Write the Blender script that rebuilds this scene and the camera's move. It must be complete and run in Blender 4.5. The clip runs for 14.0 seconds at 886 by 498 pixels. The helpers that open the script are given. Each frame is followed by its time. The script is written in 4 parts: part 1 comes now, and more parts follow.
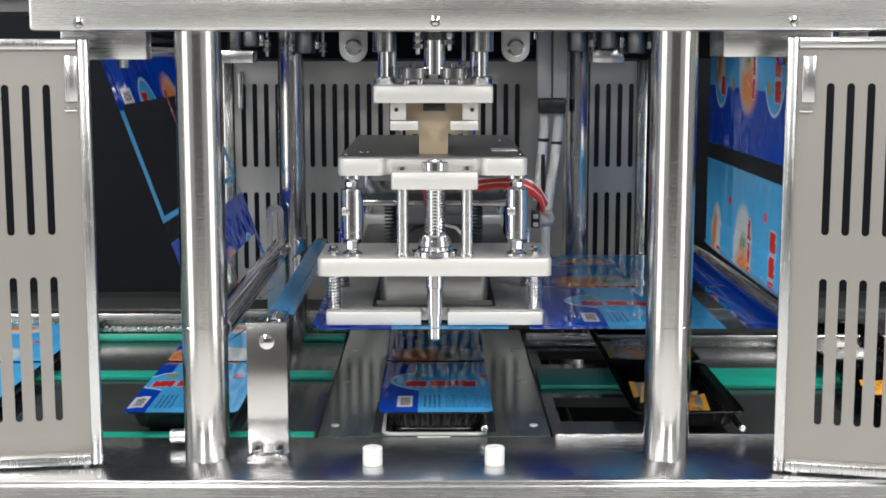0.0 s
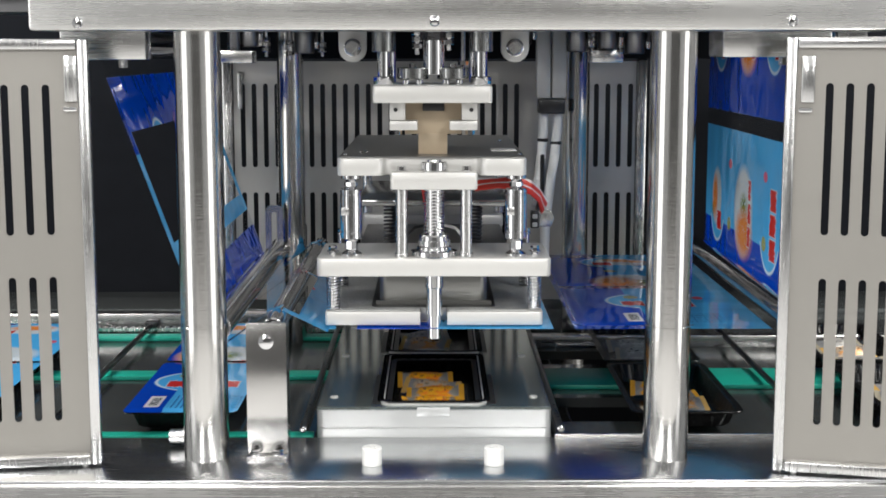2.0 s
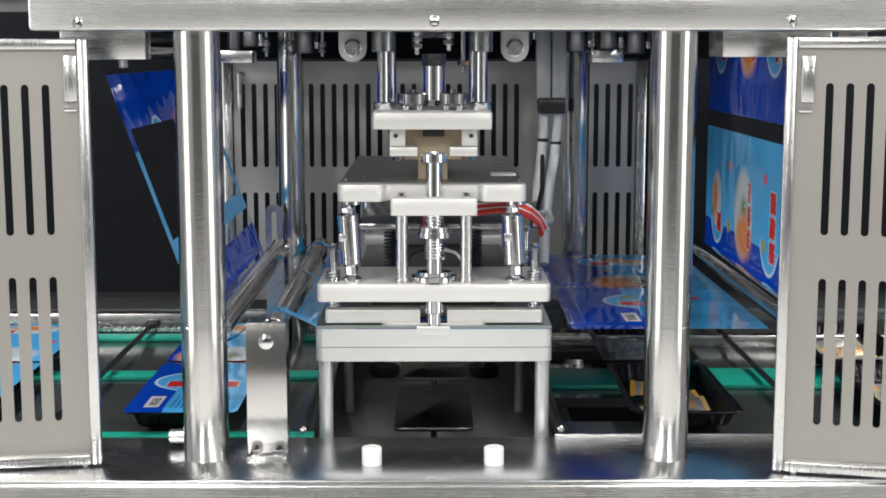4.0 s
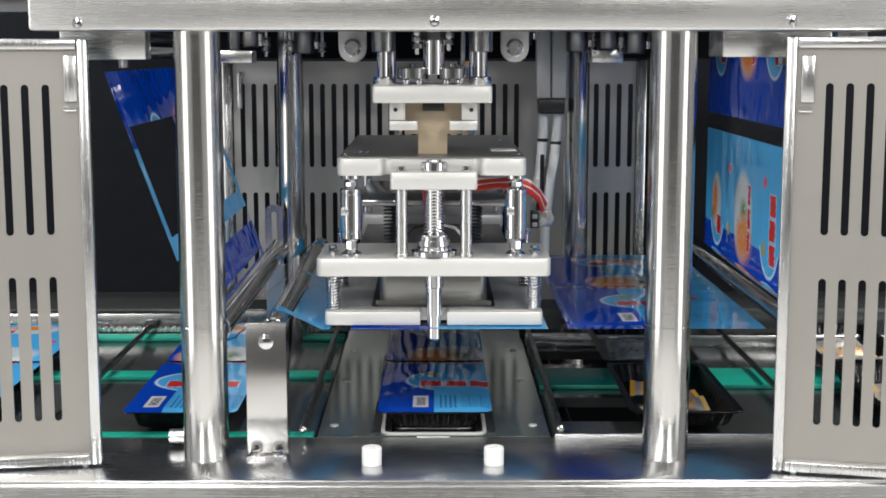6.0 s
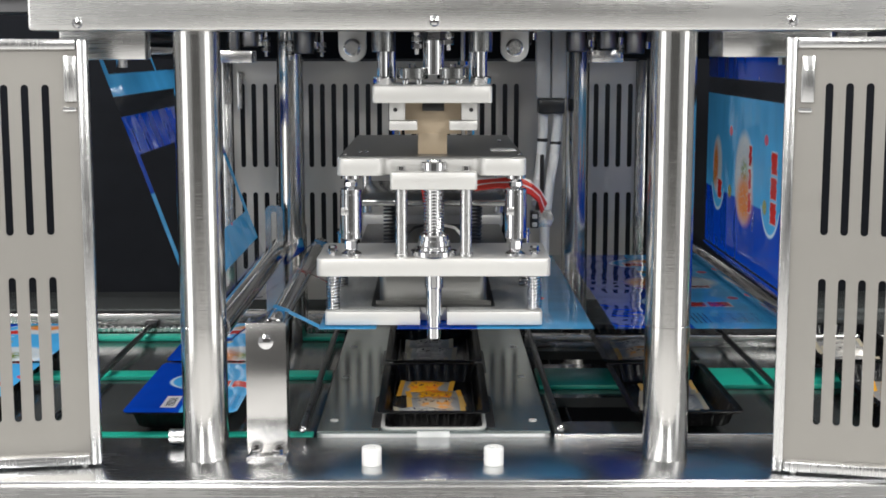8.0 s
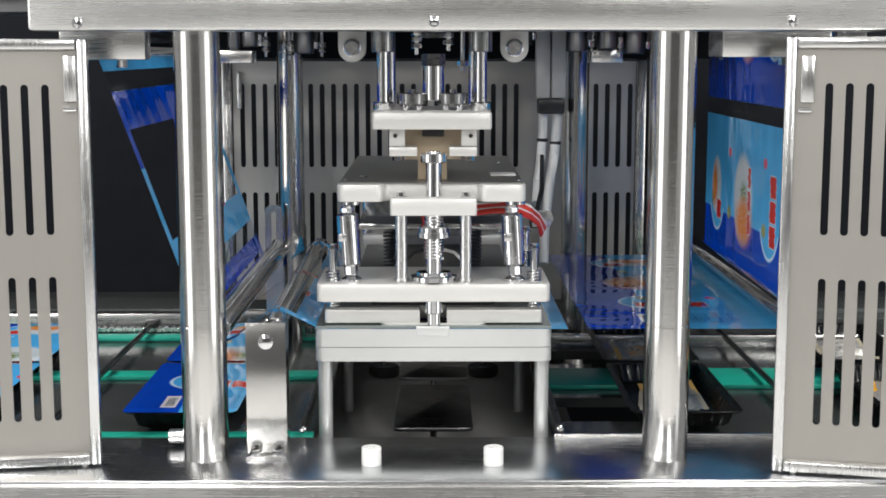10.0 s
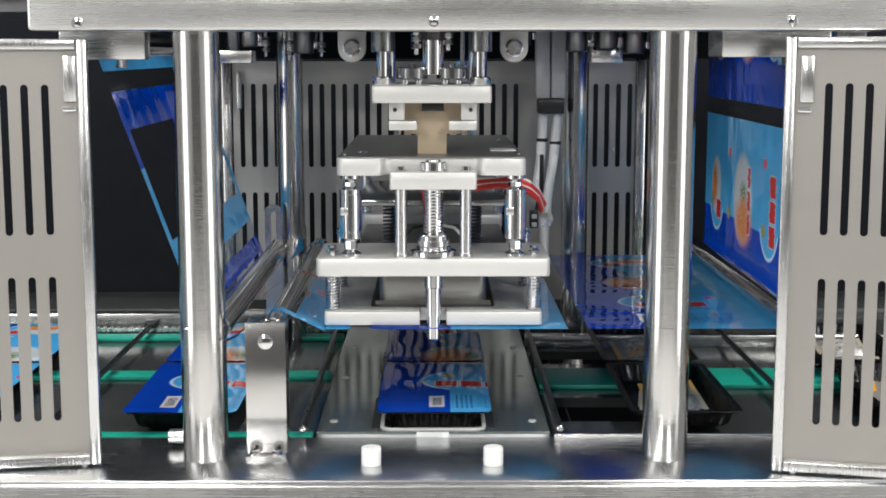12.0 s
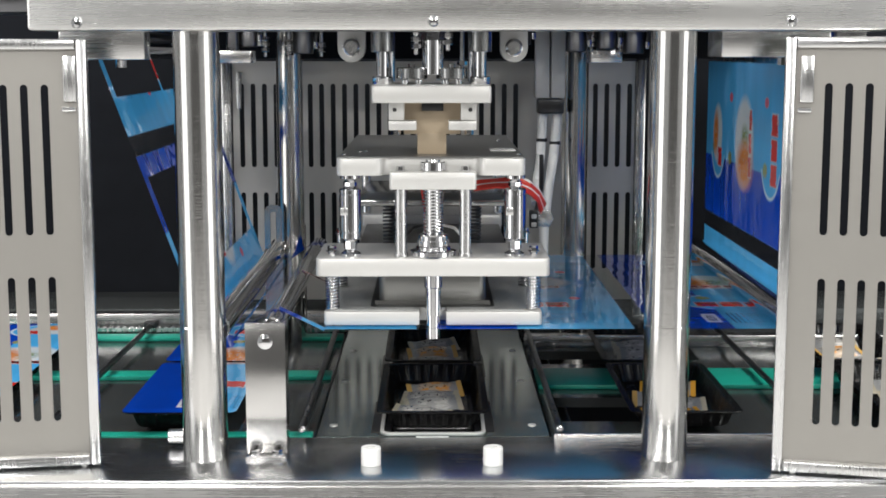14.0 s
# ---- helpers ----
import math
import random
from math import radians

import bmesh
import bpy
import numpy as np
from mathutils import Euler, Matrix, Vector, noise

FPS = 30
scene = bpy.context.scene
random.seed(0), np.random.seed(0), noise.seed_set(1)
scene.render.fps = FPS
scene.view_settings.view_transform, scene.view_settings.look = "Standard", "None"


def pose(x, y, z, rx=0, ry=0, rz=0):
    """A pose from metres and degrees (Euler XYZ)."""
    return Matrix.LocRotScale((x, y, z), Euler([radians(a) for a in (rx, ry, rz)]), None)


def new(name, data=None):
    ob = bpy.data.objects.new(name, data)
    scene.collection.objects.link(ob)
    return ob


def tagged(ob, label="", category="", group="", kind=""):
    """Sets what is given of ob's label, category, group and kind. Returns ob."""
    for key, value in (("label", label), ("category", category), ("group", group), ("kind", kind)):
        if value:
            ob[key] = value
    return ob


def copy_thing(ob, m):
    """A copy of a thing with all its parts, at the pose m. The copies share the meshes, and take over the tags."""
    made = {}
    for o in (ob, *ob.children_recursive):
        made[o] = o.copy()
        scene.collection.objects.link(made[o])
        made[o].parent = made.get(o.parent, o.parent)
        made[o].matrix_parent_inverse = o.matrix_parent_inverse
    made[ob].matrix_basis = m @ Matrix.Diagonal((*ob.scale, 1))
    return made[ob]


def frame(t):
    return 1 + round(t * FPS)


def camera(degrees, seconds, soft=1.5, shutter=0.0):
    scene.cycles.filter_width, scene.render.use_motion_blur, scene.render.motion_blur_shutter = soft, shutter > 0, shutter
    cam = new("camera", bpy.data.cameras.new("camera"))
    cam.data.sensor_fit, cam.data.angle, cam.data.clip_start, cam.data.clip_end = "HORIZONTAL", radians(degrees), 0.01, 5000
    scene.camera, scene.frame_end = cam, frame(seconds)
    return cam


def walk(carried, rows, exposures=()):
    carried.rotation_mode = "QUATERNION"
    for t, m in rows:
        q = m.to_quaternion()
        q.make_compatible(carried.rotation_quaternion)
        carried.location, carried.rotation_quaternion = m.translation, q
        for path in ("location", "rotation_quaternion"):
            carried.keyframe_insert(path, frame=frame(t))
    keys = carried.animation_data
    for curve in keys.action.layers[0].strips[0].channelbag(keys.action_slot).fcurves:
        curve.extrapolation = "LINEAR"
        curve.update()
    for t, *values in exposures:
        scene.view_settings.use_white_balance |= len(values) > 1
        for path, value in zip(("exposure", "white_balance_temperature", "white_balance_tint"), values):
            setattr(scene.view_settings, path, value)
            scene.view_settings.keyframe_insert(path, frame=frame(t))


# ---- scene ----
# camera: stands still, with a slow drift of about a millimetre
EYE = (0.0, -1.7, 1.461)
LENS = 35.6
cam = camera(LENS, 14.0, soft=1.7, shutter=0.5)


def camera_pose(yaw, pitch=8.2):
    return pose(*EYE, 90 - pitch, 0, yaw)


walk(cam, [(0.0, camera_pose(-0.315)), (0.5, camera_pose(-0.338)), (3.0, camera_pose(-0.345)), (8.0, camera_pose(-0.355)), (14.0, camera_pose(-0.385))],
     exposures=[(0.0, 0.02), (14.0, 0.02)])

# ---- light: a hall with rows of ceiling lamps, no daylight ----
world = bpy.data.worlds.new("hall_world")
world.use_nodes = True
world.node_tree.nodes["Background"].inputs[0].default_value = (0.6, 0.6, 0.6, 1)
world.node_tree.nodes["Background"].inputs[1].default_value = 0.15
scene.world = world


def ceiling_lamp(x, y, z, sx, sy, power, colour=(1.0, 0.97, 0.93)):
    data = bpy.data.lights.new("ceiling_lamp", "AREA")
    data.shape, data.size, data.size_y, data.energy, data.color = "RECTANGLE", sx, sy, power, colour
    ob = new("ceiling_lamp", data)
    ob.matrix_world = pose(x, y, z)
    return ob


LAMPS = [(-0.95, -1.05, 34), (0.95, -1.05, 34), (-1.7, 0.4, 46), (1.7, 0.4, 46), (-1.2, -3.2, 66), (1.2, -3.2, 66), (-1.6, -5.8, 60), (1.6, -5.8, 60)]
for lx, ly, watts in LAMPS:
    ceiling_lamp(lx, ly, 2.74, 0.35, 1.3, watts, (1.0, 0.985, 0.95))

# tall hall windows on both sides of the camera: x, y, heading, watts
WINDOWS = [(-2.76, -1.7, -90, 24), (2.76, -1.7, 90, 24)]
for wx, wy, heading, watts in WINDOWS:
    pane = ceiling_lamp(wx, wy, 1.25, 1.5, 2.1, watts, (1.0, 0.985, 0.965))
    pane.name = "window_light"
    pane.matrix_world = pose(wx, wy, 1.25, 90, 0, 0) if heading == 0 else pose(wx, wy, 1.25, 90, 0, heading)

# ---- materials ----


class Nodes:
    """A material's node tree, with short calls for values."""

    def __init__(self, name):
        self.mat = bpy.data.materials.new(name)
        self.mat.use_nodes = True
        self.tree = self.mat.node_tree
        self.bsdf = self.tree.nodes["Principled BSDF"]

    def add(self, kind, **props):
        n = self.tree.nodes.new(kind)
        if "operation" in props:
            n.operation = props["operation"]
        if "blend_type" in props:
            n.data_type, n.blend_type = "RGBA", props["blend_type"]
        return n

    def put(self, socket, value):
        if isinstance(value, bpy.types.NodeSocket):
            self.tree.links.new(value, socket)
        elif isinstance(value, (tuple, list)):
            socket.default_value = (*value, 1) if len(value) == 3 and len(socket.default_value) == 4 else value
        else:
            socket.default_value = value

    def math(self, operation, a, b=0.0, clamp=False):
        n = self.add("ShaderNodeMath", operation=operation)
        n.use_clamp = clamp
        self.put(n.inputs[0], a)
        self.put(n.inputs[1], b)
        return n.outputs[0]

    def mix(self, fac, a, b):
        n = self.add("ShaderNodeMix", blend_type="MIX")
        self.put(n.inputs[0], fac)
        self.put(n.inputs[6], a)
        self.put(n.inputs[7], b)
        return n.outputs[2]

    def coords(self, kind="Object", scale=(1, 1, 1)):
        n = self.add("ShaderNodeTexCoord")
        m = self.add("ShaderNodeMapping")
        self.tree.links.new(n.outputs[kind], m.inputs[0])
        m.inputs[3].default_value = scale
        return m.outputs[0]

    def noise(self, vec, scale, detail=3.0, rough=0.55):
        n = self.add("ShaderNodeTexNoise")
        self.put(n.inputs["Vector"], vec)
        n.inputs["Scale"].default_value, n.inputs["Detail"].default_value, n.inputs["Roughness"].default_value = scale, detail, rough
        return n.outputs[0]

    def span(self, value, lo, hi, out_lo=0.0, out_hi=1.0):
        n = self.add("ShaderNodeMapRange")
        self.put(n.inputs[0], value)
        for i, v in enumerate((lo, hi, out_lo, out_hi)):
            n.inputs[i + 1].default_value = v
        return n.outputs[0]

    def bump(self, height, strength, distance=0.001):
        n = self.add("ShaderNodeBump")
        self.put(n.inputs["Height"], height)
        n.inputs["Strength"].default_value, n.inputs["Distance"].default_value = strength, distance
        self.tree.links.new(n.outputs[0], self.bsdf.inputs["Normal"])

    def set(self, **values):
        names = {"base": "Base Color", "metal": "Metallic", "rough": "Roughness", "spec": "Specular IOR Level", "coat": "Coat Weight",
                 "alpha": "Alpha", "glow": "Emission Strength", "glow_colour": "Emission Color", "aniso": "Anisotropic", "transmission": "Transmission Weight"}
        for k, v in values.items():
            self.put(self.bsdf.inputs[names[k]], v)
        return self


def metal(name, base, rough, grain=(1, 1, 1), grain_scale=400, strength=0.15, wear=0.15, stain=0.1):
    """Bare metal with a directional grain and faint handling marks."""
    n = Nodes(name)
    fine = n.noise(n.coords("Object", grain), grain_scale, 4)
    broad = n.noise(n.coords("Object"), 9, 4)
    n.set(metal=1.0, rough=n.math("ADD", n.span(fine, 0.3, 0.7, rough - wear * 0.4, rough + wear * 0.4), n.span(broad, 0.35, 0.7, -wear * 0.3, wear * 0.5), True),
          base=n.mix(n.span(broad, 0.3, 0.75, 0, 1), base, tuple(c * (1 - stain) for c in base)))
    n.bump(fine, strength, 0.0004)
    return n.mat


def coated(name, base, rough, mottling=0.12, bump=0.1, scale=60, spec=0.5, metallic=0.0):
    """Paint, plastic or anodised surface with a faint mottling and fine relief."""
    n = Nodes(name)
    fine = n.noise(n.coords("Object"), scale * 10, 3)
    broad = n.noise(n.coords("Object"), scale * 0.3, 4)
    n.set(base=n.mix(n.span(broad, 0.3, 0.7, 0, 1), base, tuple(c * (1 - mottling) for c in base)), spec=spec, metal=metallic,
          rough=n.span(fine, 0.25, 0.75, max(rough - 0.07, 0.02), rough + 0.07))
    n.bump(fine, bump, 0.0004)
    return n.mat


BEAM = metal("satin_beam_steel", (0.62, 0.615, 0.605), 0.27, (0.012, 1, 1), 900, 0.004, 0.05, 0.05)
BRUSHED = metal("brushed_stainless", (0.66, 0.655, 0.65), 0.24, (0.015, 1, 1), 900, 0.035, 0.10, 0.05)
POLISHED = metal("polished_bracket_steel", (0.62, 0.61, 0.60), 0.15, (1, 1, 0.02), 700, 0.03, 0.06)
LEDGE = metal("polished_ledge_steel", (0.58, 0.59, 0.60), 0.25, (0.015, 1, 1), 900, 0.006, 0.04, 0.05)
BRUSHED_UP = metal("brushed_stainless_upright", (0.66, 0.65, 0.635), 0.22, (1, 1, 0.02), 700, 0.05, 0.12)
GUARD = metal("rear_guard_steel", (0.59, 0.575, 0.55), 0.38, (1, 1, 0.02), 700, 0.04, 0.10)
SHEET = metal("door_sheet_steel", (0.42, 0.405, 0.38), 0.40, (0.03, 1, 1), 500, 0.015, 0.04, 0.06)
TUBE = metal("satin_tube_steel", (0.66, 0.66, 0.66), 0.24, (1, 1, 0.05), 500, 0.1, 0.12)
CHROME = metal("hard_chrome", (0.70, 0.70, 0.71), 0.085, (1, 1, 0.3), 300, 0.025, 0.05, 0.05)
BLOCK_STEEL = metal("ground_block_steel", (0.32, 0.32, 0.31), 0.34, (0.05, 1, 1), 400, 0.06, 0.1)
MID_STEEL = metal("grey_plate_steel", (0.34, 0.345, 0.345), 0.2, (0.05, 1, 1), 400, 0.04, 0.08)
POST = metal("ground_chrome_post", (0.60, 0.59, 0.575), 0.13, (0.15, 0.15, 3.0), 330, 0.24, 0.08, 0.06)
DARK_STEEL = metal("dark_steel", (0.16, 0.16, 0.165), 0.32, (0.1, 1, 1), 300, 0.1, 0.15)
ALUMINIUM = coated("satin_anodised_aluminium", (0.60, 0.595, 0.58), 0.38, 0.05, 0.06, 60, 0.5, 0.35)
DIE_ALU = coated("grey_anodised_die", (0.62, 0.63, 0.63), 0.36, 0.06, 0.06, 60, 0.5, 0.6)
CARRIAGE = coated("grey_carriage_steel", (0.40, 0.395, 0.38), 0.30, 0.08, 0.02, 40, 0.5, 0.25)
PLATE_FACE = coated("grey_machined_plate_face", (0.46, 0.47, 0.465), 0.30, 0.06, 0.004, 40, 0.5, 0.3)
GLOSS_FACE = coated("dark_glossy_plate_face", (0.24, 0.24, 0.235), 0.32, 0.06, 0.02, 40, 0.5, 0.6)
DIE_TOP = coated("dark_hard_anodised_plate", (0.30, 0.345, 0.34), 0.14, 0.08, 0.02, 40, 0.6, 0.85)
BED = coated("dark_conveyor_bed", (0.13, 0.14, 0.14), 0.16, 0.15, 0.03, 40, 0.5, 0.7)
GREEN = coated("green_belt_guide", (0.01, 0.36, 0.26), 0.4, 0.15, 0.1)
BLACK = coated("black_panel", (0.010, 0.011, 0.014), 0.85, 0.2, 0.1, 60, 0.08)
BLACK_PART = coated("black_oxide", (0.02, 0.02, 0.022), 0.35, 0.2, 0.1)
WHITE = coated("white_nylon", (0.72, 0.72, 0.71), 0.35, 0.03, 0.05)
BEIGE = coated("beige_insulator", (0.55, 0.44, 0.31), 0.55, 0.06, 0.1)
RED = coated("red_cable", (0.62, 0.03, 0.015), 0.4, 0.1, 0.05)
TRAY_BLACK = coated("black_tray_plastic", (0.012, 0.012, 0.013), 0.22, 0.1, 0.08, 30, 0.5)
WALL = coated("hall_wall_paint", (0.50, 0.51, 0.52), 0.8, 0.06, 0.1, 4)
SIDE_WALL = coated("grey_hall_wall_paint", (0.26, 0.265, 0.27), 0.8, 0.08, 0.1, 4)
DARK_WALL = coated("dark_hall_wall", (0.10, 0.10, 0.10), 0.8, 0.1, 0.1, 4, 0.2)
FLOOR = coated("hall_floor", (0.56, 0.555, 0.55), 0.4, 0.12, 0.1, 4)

# ---- mesh helpers ----


def link(name, bm, material, parent=None, label="", smooth=True):
    mesh = bpy.data.meshes.new(name)
    bm.normal_update()
    bm.to_mesh(mesh)
    bm.free()
    mesh.materials.append(material)
    if smooth:
        for p in mesh.polygons:
            p.use_smooth = True
        mesh.set_sharp_from_angle(angle=radians(32))
    ob = new(name, mesh)
    ob.parent = parent
    if label:
        tagged(ob, label)
    return ob


def part(name, bm, material, parent, label=""):
    return link(name, bm, material, parent, label)


def thing(name, label, category, group="", kind=""):
    ob = new(name)
    ob.empty_display_size = 0.02
    return tagged(ob, label, category, group, kind)


def box(bm, x0, x1, y0, y1, z0, z1, bevel=0.0, segments=2):
    r = bmesh.ops.create_cube(bm, size=1, matrix=Matrix.LocRotScale(((x0 + x1) / 2, (y0 + y1) / 2, (z0 + z1) / 2), None, (abs(x1 - x0), abs(y1 - y0), abs(z1 - z0))))
    if bevel:
        edges = {e for v in r["verts"] for e in v.link_edges}
        bmesh.ops.bevel(bm, geom=list(edges), offset=bevel, segments=segments, affect="EDGES", profile=0.5)


def turned(bm, profile, m=None, steps=24):
    """A lathe form about z: profile is (radius, height) from bottom to top, closed by caps."""
    m = m or Matrix()
    rings = []
    for r, z in profile:
        rings.append([bm.verts.new(m @ Vector((r * math.cos(2 * math.pi * i / steps), r * math.sin(2 * math.pi * i / steps), z))) for i in range(steps)])
    for a, b in zip(rings, rings[1:]):
        for i in range(steps):
            j = (i + 1) % steps
            bm.faces.new((a[i], a[j], b[j], b[i]))
    bm.faces.new(list(reversed(rings[0])))
    bm.faces.new(rings[-1])


def rod(bm, x, y, z0, z1, r, chamfer=0.001, steps=24):
    turned(bm, [(r - chamfer, z0), (r, z0 + chamfer), (r, z1 - chamfer), (r - chamfer, z1)], Matrix.Translation((x, y, 0)), steps)


def rod_y(bm, x, z, y0, y1, r, chamfer=0.001, steps=24):
    turned(bm, [(r - chamfer, 0), (r, chamfer), (r, y1 - y0 - chamfer), (r - chamfer, y1 - y0)], Matrix.Translation((x, y0, z)) @ Matrix.Rotation(radians(-90), 4, "X"), steps)


def rod_x(bm, y, z, x0, x1, r, chamfer=0.001, steps=24):
    turned(bm, [(r - chamfer, 0), (r, chamfer), (r, x1 - x0 - chamfer), (r - chamfer, x1 - x0)], Matrix.Translation((x0, y, z)) @ Matrix.Rotation(radians(90), 4, "Y"), steps)


def sweep(bm, points, r, steps=10):
    """A round cable or wire along points."""
    pts = [Vector(p) for p in points]
    rings = []
    for i, p in enumerate(pts):
        d = (pts[min(i + 1, len(pts) - 1)] - pts[max(i - 1, 0)]).normalized()
        side = d.cross(Vector((0.31, 0.2, 0.93))).normalized()
        up = side.cross(d)
        rings.append([bm.verts.new(p + r * (side * math.cos(2 * math.pi * k / steps) + up * math.sin(2 * math.pi * k / steps))) for k in range(steps)])
    for a, b in zip(rings, rings[1:]):
        for k in range(steps):
            j = (k + 1) % steps
            bm.faces.new((a[k], a[j], b[j], b[k]))
    bm.faces.new(list(reversed(rings[0])))
    bm.faces.new(rings[-1])


def spring(bm, x, y, z0, z1, r, wire, turns):
    n = int(turns * 14)
    sweep(bm, [(x + r * math.cos(2 * math.pi * i / 14), y + r * math.sin(2 * math.pi * i / 14), z0 + (z1 - z0) * i / n) for i in range(n + 1)], wire, 6)


def hex_bolt(bm, x, y, z, r, h, washer=True):
    if washer:
        rod(bm, x, y, z, z + 0.0015, r * 1.35, 0.0003, 20)
    turned(bm, [(r, z + 0.0015), (r, z + h * 0.85), (r * 0.86, z + h)], Matrix.Translation((x, y, 0)), 6)


def slab(bm, outline, z0, z1, bevel=0.0015):
    """A plate with the given outline (x, y), bevelled top and bottom edges."""
    bottom = [bm.verts.new((x, y, z0)) for x, y in outline]
    face = bm.faces.new(bottom)
    r = bmesh.ops.extrude_face_region(bm, geom=[face])
    top = [g for g in r["geom"] if isinstance(g, bmesh.types.BMVert)]
    for v in top:
        v.co.z = z1
    bmesh.ops.recalc_face_normals(bm, faces=bm.faces[:])
    if bevel:
        edges = [e for e in bm.edges if abs(e.verts[0].co.z - e.verts[1].co.z) < 1e-6 and (abs(e.verts[0].co.z - z0) < 1e-6 or abs(e.verts[0].co.z - z1) < 1e-6)]
        bmesh.ops.bevel(bm, geom=edges, offset=bevel, segments=2, affect="EDGES", profile=0.5)


def rounded(x0, x1, y0, y1, r, n=4):
    """The outline of a rectangle with rounded corners, anticlockwise."""
    pts = []
    for cx, cy, a in ((x1 - r, y0 + r, -90), (x1 - r, y1 - r, 0), (x0 + r, y1 - r, 90), (x0 + r, y0 + r, 180)):
        for i in range(n + 1):
            t = radians(a + 90 * i / n)
            pts.append((cx + r * math.cos(t), cy + r * math.sin(t)))
    return pts


def ring_prism(bm, outer, inner, z0, z1):
    """A flat frame between two outlines with the same number of points."""
    n = len(outer)
    o0, o1, i0, i1 = ([bm.verts.new((x, y, z)) for x, y in line] for line, z in ((outer, z0), (outer, z1), (inner, z0), (inner, z1)))
    for k in range(n):
        j = (k + 1) % n
        bm.faces.new((o1[k], o1[j], i1[j], i1[k]))
        bm.faces.new((o0[j], o0[k], i0[k], i0[j]))
        bm.faces.new((o0[k], o0[j], o1[j], o1[k]))
        bm.faces.new((i0[j], i0[k], i1[k], i1[j]))


def slotted_cell(bm, x0, x1, z0, z1, cx, half, s0, s1, depth, ends=6):
    """A sheet rectangle in x and z with one upright rounded slot through it; y runs from 0 to depth."""
    loop = []
    for i in range(ends + 1):
        t = math.pi * i / ends
        loop.append((cx + half * math.cos(t), s1 - half + half * math.sin(t)))
    for i in range(ends + 1):
        t = math.pi + math.pi * i / ends
        loop.append((cx + half * math.cos(t), s0 + half + half * math.sin(t)))
    rim = []
    mid = (s0 + s1) / 2
    for i, (x, z) in enumerate(loop):
        k = i % (ends + 1)
        upper = i <= ends
        if k == 0:
            rim.append((x1 if upper else x0, z))
        elif k == ends:
            rim.append((x0 if upper else x1, z))
        else:
            f = k / ends
            side = (1 - 2 * f) * 1.6
            side = max(-1, min(1, side)) * (1 if upper else -1)
            rim.append(((x0 + x1) / 2 + side * (x1 - x0) / 2, z1 if upper else z0))
    n = len(loop)
    a, b, c, d = ([bm.verts.new((x, y, z)) for x, z in line] for line, y in ((rim, 0), (loop, 0), (rim, depth), (loop, depth)))
    for k in range(n):
        j = (k + 1) % n
        bm.faces.new((a[k], a[j], b[j], b[k]))
        bm.faces.new((c[j], c[k], d[k], d[j]))
        bm.faces.new((b[k], b[j], d[j], d[k]))
    # the four corner triangles left by the straight cuts
    for k, (x, z) in ((0, (x1, z1)), (ends - 1, (x0, z1)), (ends + 1, (x0, z0)), (n - 2, (x1, z0))):
        j = k + 1
        if abs(rim[k][0] - rim[j][0]) > 1e-6 and abs(rim[k][1] - rim[j][1]) > 1e-6:
            v = bm.verts.new((x, 0, z))
            bm.faces.new((a[k], v, a[j]))
            w = bm.verts.new((x, depth, z))
            bm.faces.new((c[j], w, c[k]))


def slotted_sheet(bm, x0, x1, z0, z1, columns, rows, half, depth):
    """A perforated sheet: columns of slot centres, rows of (bottom, top); solid bands between."""
    pitch = columns[1] - columns[0]
    first, last = max(x0, columns[0] - pitch / 2), min(x1, columns[-1] + pitch / 2)
    cuts = [first] + [(a + b) / 2 for a, b in zip(columns, columns[1:])] + [last]
    zs = z0
    for i, (s0, s1) in enumerate(rows):
        lo = s0 - 0.012
        hi = s1 + 0.012
        if lo - zs > 1e-4:
            box(bm, x0, x1, 0, depth, zs, lo)
        for xa, xb in ((x0, first), (last, x1)):
            if xb - xa > 1e-4:
                box(bm, xa, xb, 0, depth, lo, hi)
        for c, xa, xb in zip(columns, cuts, cuts[1:]):
            slotted_cell(bm, xa, xb, lo, hi, c, half, s0, s1, depth)
        zs = hi
    box(bm, x0, x1, 0, depth, zs, z1)
    bmesh.ops.remove_doubles(bm, verts=bm.verts[:], dist=1e-5)


# ---- the hall round the machine ----
PLATE_Z = 0.95


def structure(name, x0, x1, y0, y1, z0, z1, material, label, category, bevel=0.0):
    bm = bmesh.new()
    box(bm, x0, x1, y0, y1, z0, z1, bevel)
    return tagged(link(name, bm, material), label, category, kind="structure")


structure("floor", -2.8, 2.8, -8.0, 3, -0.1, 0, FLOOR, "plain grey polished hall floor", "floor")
structure("ceiling", -2.8, 2.8, -8.0, 3, 2.8, 2.9, WALL, "pale painted hall ceiling with lamps", "ceiling")
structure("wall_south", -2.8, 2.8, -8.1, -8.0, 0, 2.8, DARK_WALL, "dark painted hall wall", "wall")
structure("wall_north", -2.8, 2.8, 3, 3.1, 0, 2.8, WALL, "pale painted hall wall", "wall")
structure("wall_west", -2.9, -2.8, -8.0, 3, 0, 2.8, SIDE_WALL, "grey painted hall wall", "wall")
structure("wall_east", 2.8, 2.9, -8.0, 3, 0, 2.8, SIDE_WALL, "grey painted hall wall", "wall")


